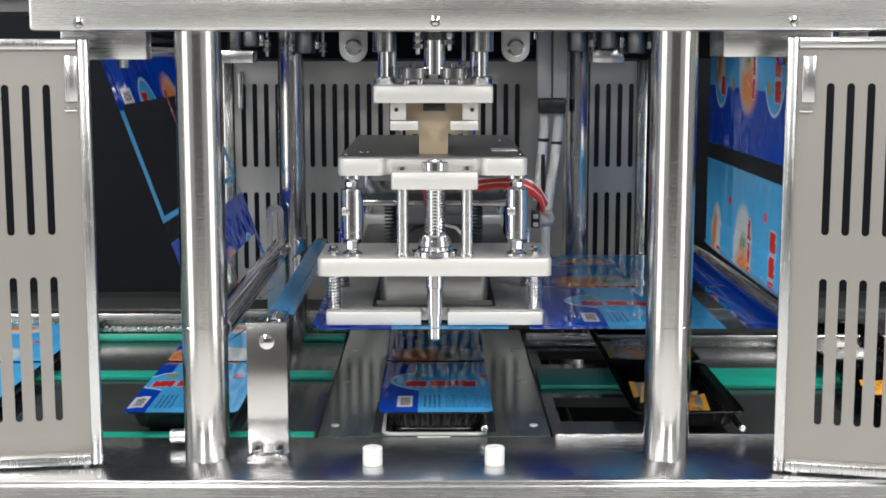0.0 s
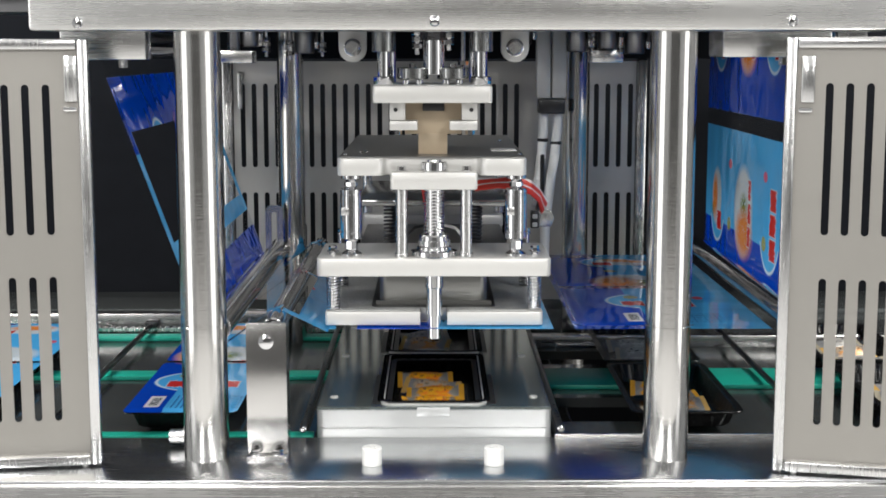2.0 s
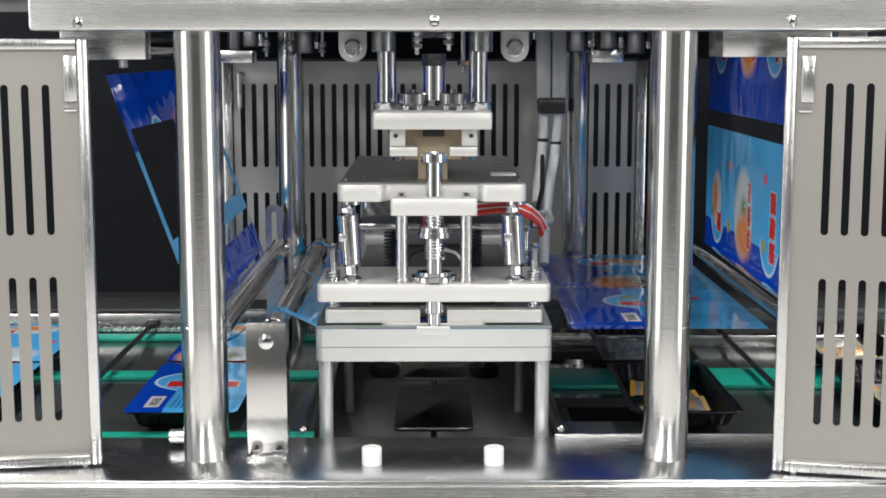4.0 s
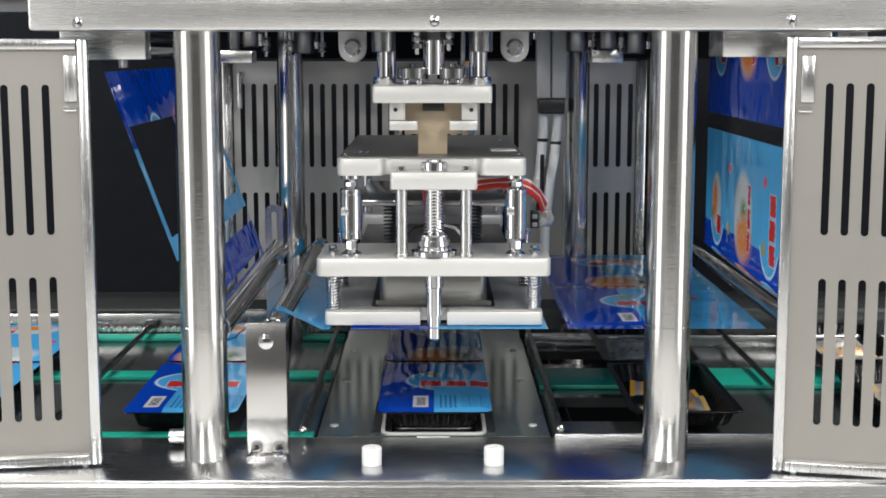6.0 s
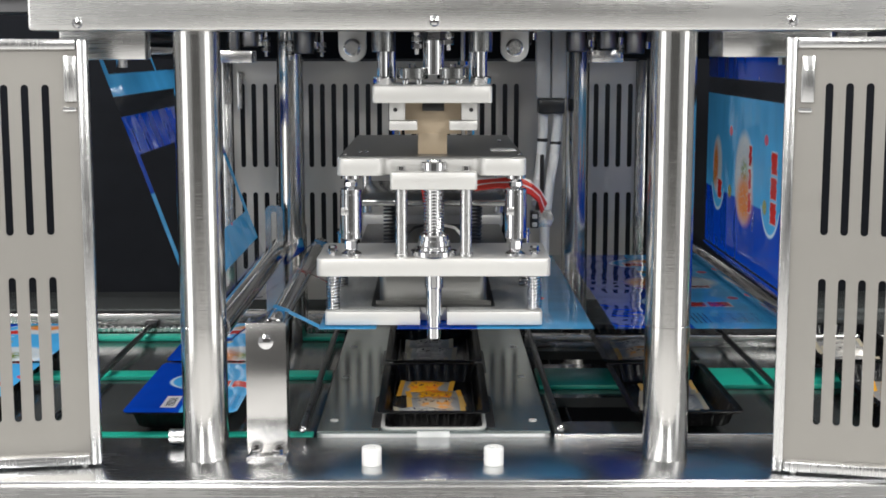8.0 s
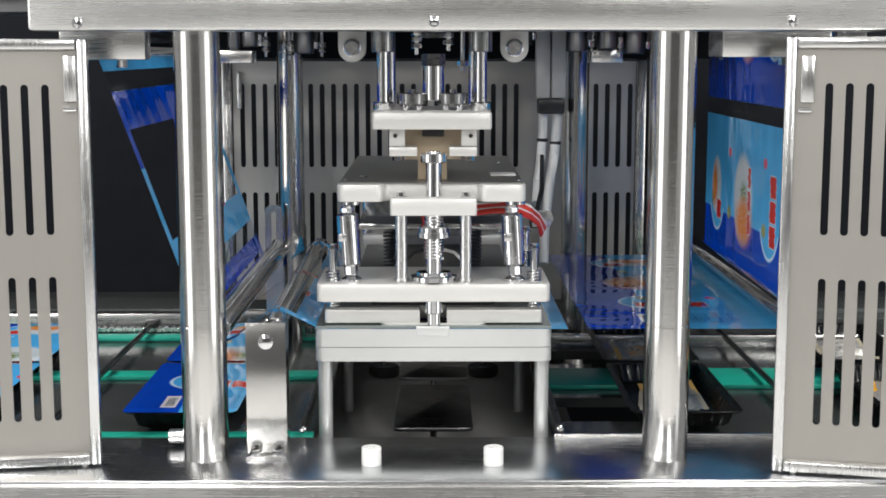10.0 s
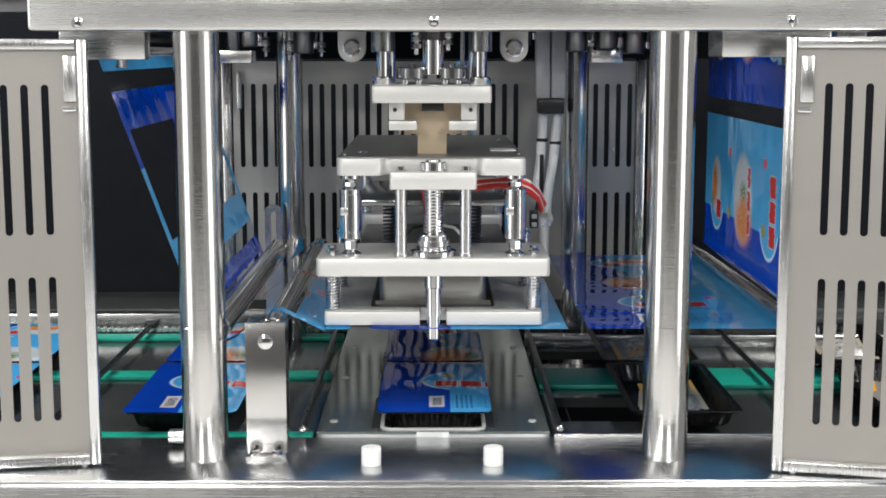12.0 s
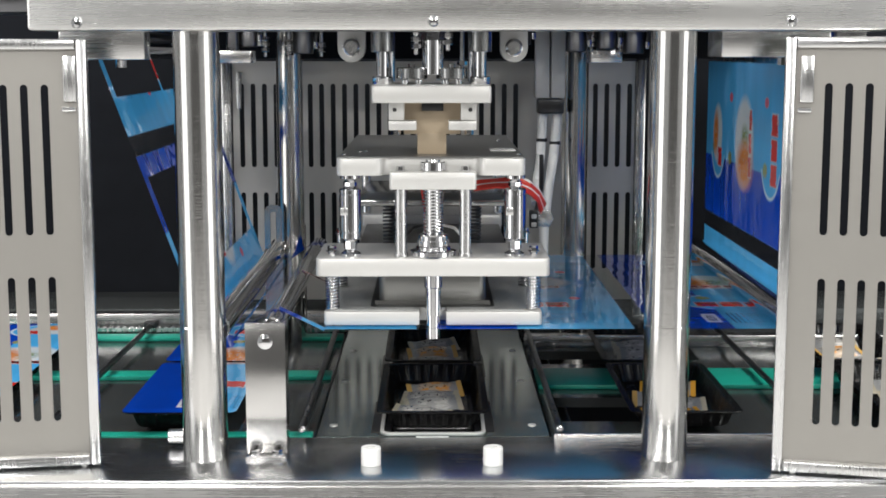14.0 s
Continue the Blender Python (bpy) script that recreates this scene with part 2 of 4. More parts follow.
def ceiling_light(x, y):
    t = thing("ceiling_light", "long white fluorescent ceiling light housing", "light", "ceiling lights")
    bm = bmesh.new()
    ring_prism(bm, rounded(x - 0.19, x + 0.19, y - 0.67, y + 0.67, 0.01), rounded(x - 0.178, x + 0.178, y - 0.658, y + 0.658, 0.008), 2.735, 2.8)
    part("frame", bm, WHITE, t)


for lx, ly, watts in LAMPS:
    ceiling_light(lx, ly)


def hall_window(number, x, y, heading):
    t = tagged(new("window_" + str(number)), "tall bright hall window in a white frame", "window", kind="structure")
    t.matrix_world = pose(x, y, 1.25, 90, 0, heading)
    bm = bmesh.new()
    ring_prism(bm, rounded(-0.82, 0.82, -1.1, 1.1, 0.01), rounded(-0.76, 0.76, -1.055, 1.055, 0.008), -0.03, 0.02)
    part("window_frame", bm, WHITE, t)


for number, (wx, wy, heading, watts) in enumerate(WINDOWS, 1):
    hall_window(number, wx, wy, heading)

# ---- machine frame ----


def machine_frame():
    t = thing("machine_frame", "brushed stainless steel frame of a tray sealing machine", "machine frame")
    bm = bmesh.new()
    box(bm, -0.472, 0.80, -0.075, 0.02, 1.4835, 1.548, 0.004)
    part("top_beam", bm, BEAM, t, "brushed stainless steel top beam")
    bm = bmesh.new()
    box(bm, -2.3, 2.3, -0.10, 0.088, 0.925, PLATE_Z, 0.003)
    part("front_plate", bm, LEDGE, t, "polished stainless steel front ledge")
    bm = bmesh.new()
    box(bm, -2.3, 2.3, -0.106, -0.086, 0.3, 0.946, 0.004)
    part("front_panel", bm, BEAM, t)
    bm = bmesh.new()
    box(bm, -2.3, 2.3, 1.001, 1.20, 0.90, 0.952, 0.003)
    part("rear_ledge", bm, BED, t)
    for x0, x1, y0, y1 in ((-0.60, 0.72, 0.13, 0.28), (-0.60, 0.72, 0.50, 0.74), (-0.60, -0.56, 0.02, 1.0), (0.68, 0.72, 0.02, 1.0)):
        bm = bmesh.new()
        box(bm, x0, x1, y0, y1, 1.51 if x1 - x0 > 0.1 else 1.5305, 1.53 if x1 - x0 > 0.1 else 1.56, 0.002)
        part("deck_bar", bm, DARK_STEEL, t, "dark steel bar of the upper deck")
    # unseen plate, added to keep overhead light off the rear guard
    bm = bmesh.new()
    box(bm, -0.555, 0.675, 0.58, 0.92, 1.532, 1.544, 0.002)
    part("shade_plate", bm, DARK_STEEL, t, "unseen dark steel plate added to shade the rear guard")
    bm = bmesh.new()
    box(bm, -0.60, 0.72, 0.93, 1.0, 1.445, 1.509, 0.003)
    part("rear_beam", bm, BLACK, t)
    for x in (-1.7, 1.7):
        for y in (0.0, 1.12):
            bm = bmesh.new()
            box(bm, x - 0.04, x + 0.04, y - 0.04, y + 0.04, 0, 0.92, 0.004)
            part("leg", bm, BRUSHED_UP, t)
    for x, z in ((-0.414, 1.492), (0.0, 1.4945), (0.417, 1.4945)):
        bm = bmesh.new()
        turned(bm, [(0.0065, 0), (0.0065, 0.003), (0.005, 0.005), (0.002, 0.0055), (0.0018, 0.0035)], Matrix.Translation((x, -0.075, z)) @ Matrix.Rotation(radians(90), 4, "X"), 20)
        part("screw", bm, CHROME, t, "domed hex socket screw")
    for x, y, r in ((-0.2895, 0.0, 0.0285), (0.2925, 0.0, 0.0285), (-0.2555, 0.76, 0.0235), (0.2515, 0.76, 0.0235)):
        bm = bmesh.new()
        base = PLATE_Z if y < 0.1 else 0.85
        turned(bm, [(r - 0.001, base), (r, base + 0.002), (r, base + 0.17), (r - 0.0006, base + 0.1705), (r - 0.0006, base + 0.1725), (r, base + 0.173), (r, 1.5)], Matrix.Translation((x, y, 0)), 48)
        part("guide_post", bm, POST, t, "hard-chromed round guide post")
    return t


machine_frame()


def rear_guard():
    t = thing("rear_guard", "stainless rear guard panel with rows of upright slots", "guard panel")
    cols = [-0.3665 + 0.0218 * i for i in range(35) if not 25 <= i <= 28]
    bm = bmesh.new()
    slotted_sheet(bm, -0.384, 0.385, 0.98, 1.44, cols, [(1.04, 1.19), (1.238, 1.398)], 0.0047, 0.002)
    ob = part("slotted_sheet", bm, GUARD, t)
    ob.location.y = 0.95
    for x in (-0.395, 0.395):
        bm = bmesh.new()
        box(bm, x - 0.009, x + 0.009, 0.938, 0.956, 0.95, 1.445, 0.003)
        part("edge_tube", bm, TUBE, t)
    bm = bmesh.new()
    box(bm, -0.374, -0.366, 0.935, 0.949, 1.35, 1.42, 0.002)
    part("hinge", bm, TUBE, t)


rear_guard()


# black panels added to stand for the dark background behind the machine
def backdrop(x0, x1, count):
    t = thing("dark_backdrop", "matt black panels added for the dark background behind the machine", "screen")
    w = (x1 - x0) / count
    for k in range(count):
        bm = bmesh.new()
        box(bm, x0 + k * w + 0.0005, x0 + (k + 1) * w - 0.0005, 1.22, 1.24, 0.0, 2.4, 0.002)
        part("panel", bm, BLACK, t)


backdrop(-2.4, 2.4, 4)


def guard_door(name, x0, y0, x1, y1, z0, z1, cols, slots, hinge_at, label):
    """A door of slotted sheet in a tube frame, standing between two points of the plan."""
    t = thing(name, label, "door", "guard doors")
    w = math.hypot(x1 - x0, y1 - y0)
    t.matrix_world = Matrix.Translation((x0, y0, 0)) @ Matrix.Rotation(math.atan2(y1 - y0, x1 - x0), 4, "Z")
    tube = 0.013
    bm = bmesh.new()
    slotted_sheet(bm, tube, w - tube, z0 + tube, z1 - tube, cols, slots, 0.0045, 0.0015)
    part("slotted_sheet", bm, SHEET, t)
    for a, b, c, d, n in ((0, tube, z0, z1, "stile"), (w - tube, w, z0, z1, "stile"), (tube, w - tube, z0, z0 + tube, "rail"), (tube, w - tube, z1 - tube, z1, "rail")):
        bm = bmesh.new()
        box(bm, a, b, -0.009, 0.010, c, d, 0.0025)
        part(n, bm, TUBE, t)
    bm = bmesh.new()
    box(bm, hinge_at - 0.008, hinge_at + 0.008, -0.007, -0.0005, 1.40, 1.455, 0.002)
    part("catch", bm, TUBE, t, "small steel latch plate")
    bm = bmesh.new()
    rod_x(bm, -0.004, 1.391, hinge_at - 0.010, hinge_at + 0.006, 0.003)
    part("latch_pin", bm, CHROME, t)
    bm = bmesh.new()
    rod(bm, hinge_at, 0.0, PLATE_Z, z0, 0.004)
    part("foot", bm, WHITE, t)


guard_door("guard_door", -0.64, -0.068, -0.4133, -0.036, 0.953, 1.4745, [0.0345 + 0.0239 * i for i in range(7)], [(1.0085, 1.1885), (1.2395, 1.4205)], 0.208, "open stainless guard door with long upright slots")
guard_door("guard_door", 0.4129, -0.0665, 0.6516, -0.1216, 0.953, 1.4765, [0.0510 + 0.0230 * i for i in range(8)], [(1.0115, 1.1910), (1.2430, 1.4230)], 0.026, "stainless guard door with slots, swung outwards")


def beam_stub(x0, x1, y0, y1, z0, z1, label):
    t = thing("mounting_bar", label, "bar")
    bm = bmesh.new()
    box(bm, x0, x1, y0, y1, z0, z1, 0.003)
    part("bar", bm, BRUSHED, t)
    bm = bmesh.new()
    turned(bm, [(0.007, z0 - 0.010), (0.007, z0)], Matrix.Translation(((x0 + x1) / 2 + 0.02, (y0 + y1) / 2, 0)), 6)
    part("bolt", bm, CHROME, t)


beam_stub(-0.47, -0.362, 0.05, 0.085, 1.449, 1.51, "satin stainless mounting bar under the top beam")
beam_stub(0.362, 0.50, 0.05, 0.14, 1.452, 1.51, "satin stainless mounting bar under the top beam")

beam_stub(0.52, 0.56, 0.10, 0.80, 1.418, 1.51, "pale stainless mounting bar behind the lidding film")

# ---- conveyor bed ----


def conveyor_bed(name, x0, x1, label):
    t = thing(name, label, "conveyor")
    bm = bmesh.new()
    if x0 < 0:
        box(bm, x0, x1, 0.10, 1.0, 0.925, 0.940, 0.002)
    else:
        holes = [(0.177, 0.305, 0.20, 0.335), (0.177, 0.305, 0.56, 0.66)]
        ys = [0.10, 0.20, 0.335, 0.56, 0.66, 1.0]
        for i, (a, b) in enumerate(zip(ys, ys[1:])):
            if i in (1, 3):
                box(bm, x0, 0.177, a, b, 0.925, 0.940)
                box(bm, 0.305, x1, a, b, 0.925, 0.940)
            else:
                for c, d in ((x0, 0.177), (0.177, 0.305), (0.305, x1)):
                    box(bm, c, d, a, b, 0.925, 0.940)
        bmesh.ops.remove_doubles(bm, verts=bm.verts[:], dist=1e-5)
    part("bed_plate", bm, BED, t, "dark reflective bed plate")
    belts = ((0.104, 0.126), (0.446, 0.488), (0.745, 0.782)) if x0 < 0 else ((0.385, 0.50),)
    for a, b in belts:
        bm = bmesh.new()
        box(bm, x0 + (0.002 if x0 > 0 else 0), x1 - (0.002 if x0 < 0 else 0), a, b, 0.9404, 0.9475, 0.0015)
        part("belt_guide", bm, GREEN, t, "green plastic belt guide")
    rails = ((0.83, 0.86, 0.94, 0.975),) if x0 < 0 else ((0.0905, 0.0965, 0.935, 0.9525), (0.69, 0.715, 0.94, 0.962))
    for a, b, z0, z1 in rails:
        bm = bmesh.new()
        box(bm, x0, x1, a, b, z0, z1, 0.002)
        part("rail", bm, BRUSHED, t, "stainless side rail")


conveyor_bed("outfeed_conveyor", -2.3, -0.1622, "dark conveyor bed with green belt guides")
conveyor_bed("infeed_conveyor", 0.1605, 2.3, "dark conveyor bed with cut-outs and green guide")


def roller_chain(x0, x1):
    t = thing("roller_chain", "steel roller chain running along the conveyor", "chain")
    n = int((x1 - x0) / 0.0127)
    bm = bmesh.new()
    for i in range(n):
        x = x0 + i * 0.0127
        rod_y(bm, x, 0.951, 0.797, 0.815, 0.0042, 0.0005, 8)
        yy = 0.795 if i % 2 else 0.798
        box(bm, x - 0.003, x + 0.0157, yy - 0.0012, yy, 0.9475, 0.9545)
    ob = part("chain", bm, TUBE, t)
    ob["kind"] = "stuff"


roller_chain(-0.75, -0.165)

# pit under the die
structure("pit_floor", -0.20, 0.20, 0.09, 1.0, 0.660, 0.670, BRUSHED, "grey steel floor of the lifting pit", "floor")
structure("pit_wall_1", -0.20, -0.1975, 0.09, 1.0, 0.67, 0.9245, DARK_STEEL, "dark steel pit side", "wall")
structure("pit_wall_2", 0.1975, 0.20, 0.09, 1.0, 0.67, 0.9245, DARK_STEEL, "dark steel pit side", "wall")


def lifter(y0, y1):
    t = thing("tray_lifter", "dark polished lifter plate on a steel rod", "lifter plate", "tray lifters")
    bm = bmesh.new()
    slab(bm, rounded(-0.056, 0.053, y0, y1, 0.010), 0.943, 0.9485, 0.001)
    part("plate", bm, DARK_STEEL, t)
    bm = bmesh.new()
    rod(bm, -0.0015, (y0 + y1) / 2 - 0.03, 0.670, 0.943, 0.005)
    part("rod", bm, CHROME, t)


lifter(0.137, 0.385)
lifter(0.432, 0.68)


def tension_bracket():
    t = thing("roller_bracket", "upright folded steel bracket bolted to the ledge", "bracket")
    bm = bmesh.new()
    slab(bm, [(-0.2375, 0.0), (-0.187, 0.0), (-0.187, 0.034), (-0.190, 0.034), (-0.190, 0.003), (-0.2345, 0.003), (-0.2345, 0.034), (-0.2375, 0.034)], 0.9545, 1.1225, 0.0008)
    part("upright", bm, POLISHED, t)
    bm = bmesh.new()
    box(bm, -0.2375, -0.187, -0.018, 0.030, PLATE_Z, 0.9545, 0.0012)
    part("foot", bm, BRUSHED, t)
    for x in (-0.227, -0.198):
        bm = bmesh.new()
        hex_bolt(bm, x, -0.009, 0.9545, 0.006, 0.007)
        part("bolt", bm, CHROME, t)
    bm = bmesh.new()
    turned(bm, [(0.0095, 0), (0.0095, 0.0015), (0.0075, 0.002), (0.0075, 0.007), (0.004, 0.008)], Matrix.Translation((-0.212, -0.0002, 1.0985)) @ Matrix.Rotation(radians(90), 4, "X"), 18)
    part("bolt", bm, CHROME, t, "large steel bolt")


tension_bracket()


def stop_block():
    t = thing("stop_block", "short round steel stop on the ledge", "stop")
    bm = bmesh.new()
    rod_x(bm, 0.045, 0.964, -0.345, -0.30, 0.0095)
    part("pin", bm, TUBE, t)
    bm = bmesh.new()
    box(bm, -0.325, -0.31, 0.037, 0.053, PLATE_Z, 0.959, 0.001)
    part("saddle", bm, TUBE, t)


stop_block()


def bushing(x):
    bm = bmesh.new()
    turned(bm, [(0.0115, 0.95), (0.0123, 0.951), (0.0123, 0.9715), (0.0115, 0.9725), (0.0055, 0.9725), (0.0052, 0.962)], Matrix.Translation((x, -0.036, 0)), 32)
    tagged(link("nylon_bushing", bm, WHITE), "short white nylon bushing standing on the ledge", "bushing", "nylon bushings")


bushing(-0.0785)
bushing(0.0735)

# ---- the lower die, which rises ----
DIE_X0, DIE_X1, DIE_Y0, DIE_Y1 = -0.157, 0.1545, 0.092, 0.80
NESTS = ((0.104, 0.405), (0.420, 0.715))


def lower_die():
    t = thing("lower_die", "grey anodised lower sealing die with two tray nests", "sealing die")
    xs0, xs1 = -0.069, 0.066
    bm = bmesh.new()
    ys = [DIE_Y0, NESTS[0][0], NESTS[0][1], NESTS[1][0], NESTS[1][1], DIE_Y1]
    for i, (a, b) in enumerate(zip(ys, ys[1:])):
        for c, d in ((DIE_X0, xs0), (xs0, xs1), (xs1, DIE_X1)):
            if not (i % 2 and c == xs0):
                box(bm, c, d, a, b, 0.9462, 0.95)
    bmesh.ops.remove_doubles(bm, verts=bm.verts[:], dist=1e-5)
    part("top_plate", bm, DIE_TOP, t, "dark hard-anodised die face")
    bm = bmesh.new()
    ring_prism(bm, rounded(DIE_X0 - 0.001, DIE_X1 + 0.001, DIE_Y0 - 0.0015, DIE_Y1 + 0.0015, 0.010), rounded(DIE_X0 + 0.0004, DIE_X1 - 0.0004, DIE_Y0 + 0.0004, DIE_Y1 - 0.0004, 0.004), 0.9218, 0.9460)
    part("upper_band", bm, DIE_ALU, t)
    bm = bmesh.new()
    ring_prism(bm, rounded(DIE_X0 - 0.001, DIE_X1 + 0.001, DIE_Y0 - 0.0015, DIE_Y1 + 0.0015, 0.010), rounded(xs0 - 0.01, xs1 + 0.01, NESTS[0][0] - 0.006, NESTS[1][1] + 0.006, 0.006), 0.9024, 0.9210)
    part("lower_plate", bm, DIE_ALU, t)
    for a, b in NESTS:
        bm = bmesh.new()
        ring_prism(bm, rounded(xs0 - 0.004, xs1 + 0.004, a - 0.004, b + 0.004, 0.014), rounded(xs0 + 0.001, xs1 - 0.001, a + 0.001, b - 0.001, 0.011), 0.946, 0.9518)
        part("nest_rim", bm, ALUMINIUM, t, "bright steel nest rim")
        bm = bmesh.new()
        ring_prism(bm, rounded(xs0, xs1, a, b, 0.012), rounded(xs0 + 0.010, xs1 - 0.010, a + 0.010, b - 0.010, 0.009), 0.9443, 0.9462)
        part("nest_gasket", bm, BLACK_PART, t)
        # no cut here: thin black slabs on the face give the recesses' shade
        for x0, x1 in ((xs0 - 0.016, xs0 - 0.0045), (xs1 + 0.0045, xs1 + 0.016)):
            bm = bmesh.new()
            slab(bm, rounded(x0, x1, a + 0.004, (a + b) / 2 + 0.02, 0.003), 0.9500, 0.9504, 0)
            part("pocket_shade", bm, BLACK_PART, t, "thin black slab for the shade in a recess beside the nest")
    bm = bmesh.new()
    box(bm, -0.024, 0.020, DIE_Y0 - 0.0030, DIE_Y0 + 0.0, 0.937, 0.9498, 0.001)
    part("locating_block", bm, DIE_ALU, t)
    for x in (-0.150, 0.147):
        for y in (0.145, 0.40, 0.62):
            bm = bmesh.new()
            turned(bm, [(0.0058, 0.9500), (0.0055, 0.9512), (0.0025, 0.9514)], Matrix.Translation((x + (0.012 if x < 0 else -0.012), y, 0)), 12)
            part("screw", bm, ALUMINIUM, t)
    for x in (-0.147, 0.1445):
        for y in (0.118, 0.60):
            bm = bmesh.new()
            rod(bm, x, y, 0.55, 0.9024, 0.0095 if y < 0.3 else 0.0085)
            part("column", bm, DIE_ALU, t, "bright steel lifting column")
    bm = bmesh.new()
    box(bm, -0.196, 0.196, 0.094, 0.99, 0.688, 0.700, 0.001)
    part("carriage_plate", bm, CARRIAGE, t, "grey steel carriage plate under the die")
    for x in (-0.095, 0.092):
        bm = bmesh.new()
        turned(bm, [(0.026, 0.7002), (0.029, 0.705), (0.029, 0.716), (0.025, 0.720)], Matrix.Translation((x, 0.86, 0)), 24)
        disc = part("levelling_knob", bm, BLACK_PART, t, "black round levelling knob")
        bm = bmesh.new()
        rod(bm, x, 0.86, 0.720, 0.732, 0.007)
        part("stud", bm, CHROME, disc)
    return t


DIE = lower_die()

# ---- the sealing head, which presses down ----
FY = 0.085


def notched(x0, x1, y0, y1, nx0, nx1, ny, r=0.010):
    """An outline with a notch in its front edge."""
    pts = rounded(x0, x1, y0, y1, r)
    # front edge runs between the last corner and the first
    return pts + [(nx0, y0), (nx0, y0 + ny), (nx1, y0 + ny), (nx1, y0)]


def scalloped(x0, x1, y0, y1, nx0, nx1, ny, r):
    """An outline with a notch in its front edge whose corners are rounded in and out."""
    pts = rounded(x0, x1, y0, y1, r)
    arc = [radians(90 * i / 5) for i in range(6)]
    pts += [(nx0 - r + r * math.sin(a), y0 + r - r * math.cos(a)) for a in arc]
    pts += [(nx0 + r - r * math.cos(a), y0 + ny + 0.006 - r + r * math.sin(a)) for a in arc]
    pts += [(nx1 - r + r * math.sin(a), y0 + ny + 0.006 - r + r * math.cos(a)) for a in arc]
    pts += [(nx1 + r - r * math.cos(a), y0 + r - r * math.sin(a)) for a in arc]
    return pts


LINKS = []


def sealing_head():
    t = thing("sealing_head", "satin aluminium sealing head of stacked plates and posts", "sealing head")

    def plate(name, outline, z0, z1, mat=ALUMINIUM, label=""):
        bm = bmesh.new()
        slab(bm, outline, z0, z1, 0.0018)
        return part(name, bm, mat, t, label)

    plate("top_plate", rounded(-0.080, 0.0745, FY, 0.30, 0.004), 1.3935, 1.4155)
    plate("upper_plate", scalloped(-0.1265, 0.1195, FY, 0.565, -0.0665, 0.0595, 0.014, 0.010), 1.2995, 1.3222)
    bm = bmesh.new()
    slab(bm, rounded(-0.125, 0.118, FY + 0.014, 0.563, 0.004), 1.3224, 1.3234, 0)
    part("upper_plate_face", bm, GLOSS_FACE, t, "dark glossy upper face")
    plate("spring_plate", rounded(-0.0575, 0.0555, FY - 0.004, 0.125, 0.004), 1.2818, 1.3045)
    plate("middle_plate", rounded(-0.155, 0.1525, FY, 0.235, 0.008), 1.1672, 1.1910)
    plate("rear_plate", rounded(-0.118, 0.113, 0.57, 0.70, 0.004), 1.1720, 1.1912)
    bm = bmesh.new()
    box(bm, -0.112, 0.108, 0.236, 0.569, 1.167, 1.176, 0.002)
    part("heater_housing", bm, BLACK_PART, t, "black heater housing")
    bm = bmesh.new()
    slab(bm, rounded(-0.075, 0.071, 0.155, 0.69, 0.01), 1.1225, 1.166, 0.001)
    part("heating_block", bm, BLOCK_STEEL, t, "bare steel heating block")
    bm = bmesh.new()
    box(bm, -0.11, 0.105, 0.26, 0.55, 1.240, 1.25, 0.003)
    part("heater_carrier", bm, MID_STEEL, t)
    bm = bmesh.new()
    box(bm, -0.040, 0.036, 0.150, 0.21, 1.350, 1.3935, 0.001)
    box(bm, -0.022, 0.017, 0.1495, 0.21, 1.323, 1.351, 0.001)
    part("insulating_block", bm, BEIGE, t, "beige insulating block")
    # black box proud of the block, coloured like the shade inside a recess
    bm = bmesh.new()
    box(bm, -0.016, 0.013, 0.143, 0.1497, 1.381, 1.3934, 0.0005)
    part("insulator_shade", bm, BLACK_PART, t)
    for s in (-1, 1):
        cx = -0.0015
        bm = bmesh.new()
        box(bm, cx + s * 0.037, cx + s * 0.0575, 0.11, 0.13, 1.370, 1.3934, 0.0008)
        hanger = part("hanger", bm, ALUMINIUM, t)
        # black disc on the hanger's face for the dark inside of a hole
        bm = bmesh.new()
        turned(bm, [(0.0028, 0), (0.0028, 0.0012)], Matrix.Translation((cx + s * 0.0495, 0.1099, 1.384)) @ Matrix.Rotation(radians(90), 4, "X"), 12)
        part("hole_shade", bm, BLACK_PART, hanger)
        bm = bmesh.new()
        box(bm, cx + s * 0.021, cx + s * 0.0575, 0.105, 0.14, 1.3575, 1.3695, 0.001)
        part("clamp", bm, ALUMINIUM, t)
        bm = bmesh.new()
        turned(bm, [(0.0062, 1.351), (0.0062, 1.3573)], Matrix.Translation((cx + s * 0.048, 0.12, 0)), 6)
        part("clamp_bolt", bm, CHROME, t)
        # guide rods above the top plate
        bm = bmesh.new()
        rod(bm, -0.003 + s * 0.0655, 0.17, 1.4155, 1.62, 0.0085)
        part("guide_rod", bm, CHROME, t)
        bm = bmesh.new()
        rod(bm, -0.003 + s * 0.0600, 0.27, 1.4155, 1.62, 0.0085)
        part("guide_rod", bm, CHROME, t)
        bm = bmesh.new()
        turned(bm, [(0.0135, 1.4157), (0.014, 1.4165), (0.014, 1.425), (0.0128, 1.4262)], Matrix.Translation((-0.003 + s * 0.0655, 0.17, 0)), 32)
        part("collar", bm, CHROME, t)
        bm = bmesh.new()
        rod(bm, -0.0025 + s * 0.0268, 0.17, 1.4225, 1.438, 0.0212, 0.0012, 32)
        part("clamp_disc", bm, MID_STEEL, t, "grey steel clamp disc")
        for d in (-0.009, 0.009):
            bm = bmesh.new()
            rod(bm, -0.0025 + s * 0.0268 + d, 0.150, 1.4156, 1.4224, 0.0045)
            part("spacer", bm, CHROME, t)
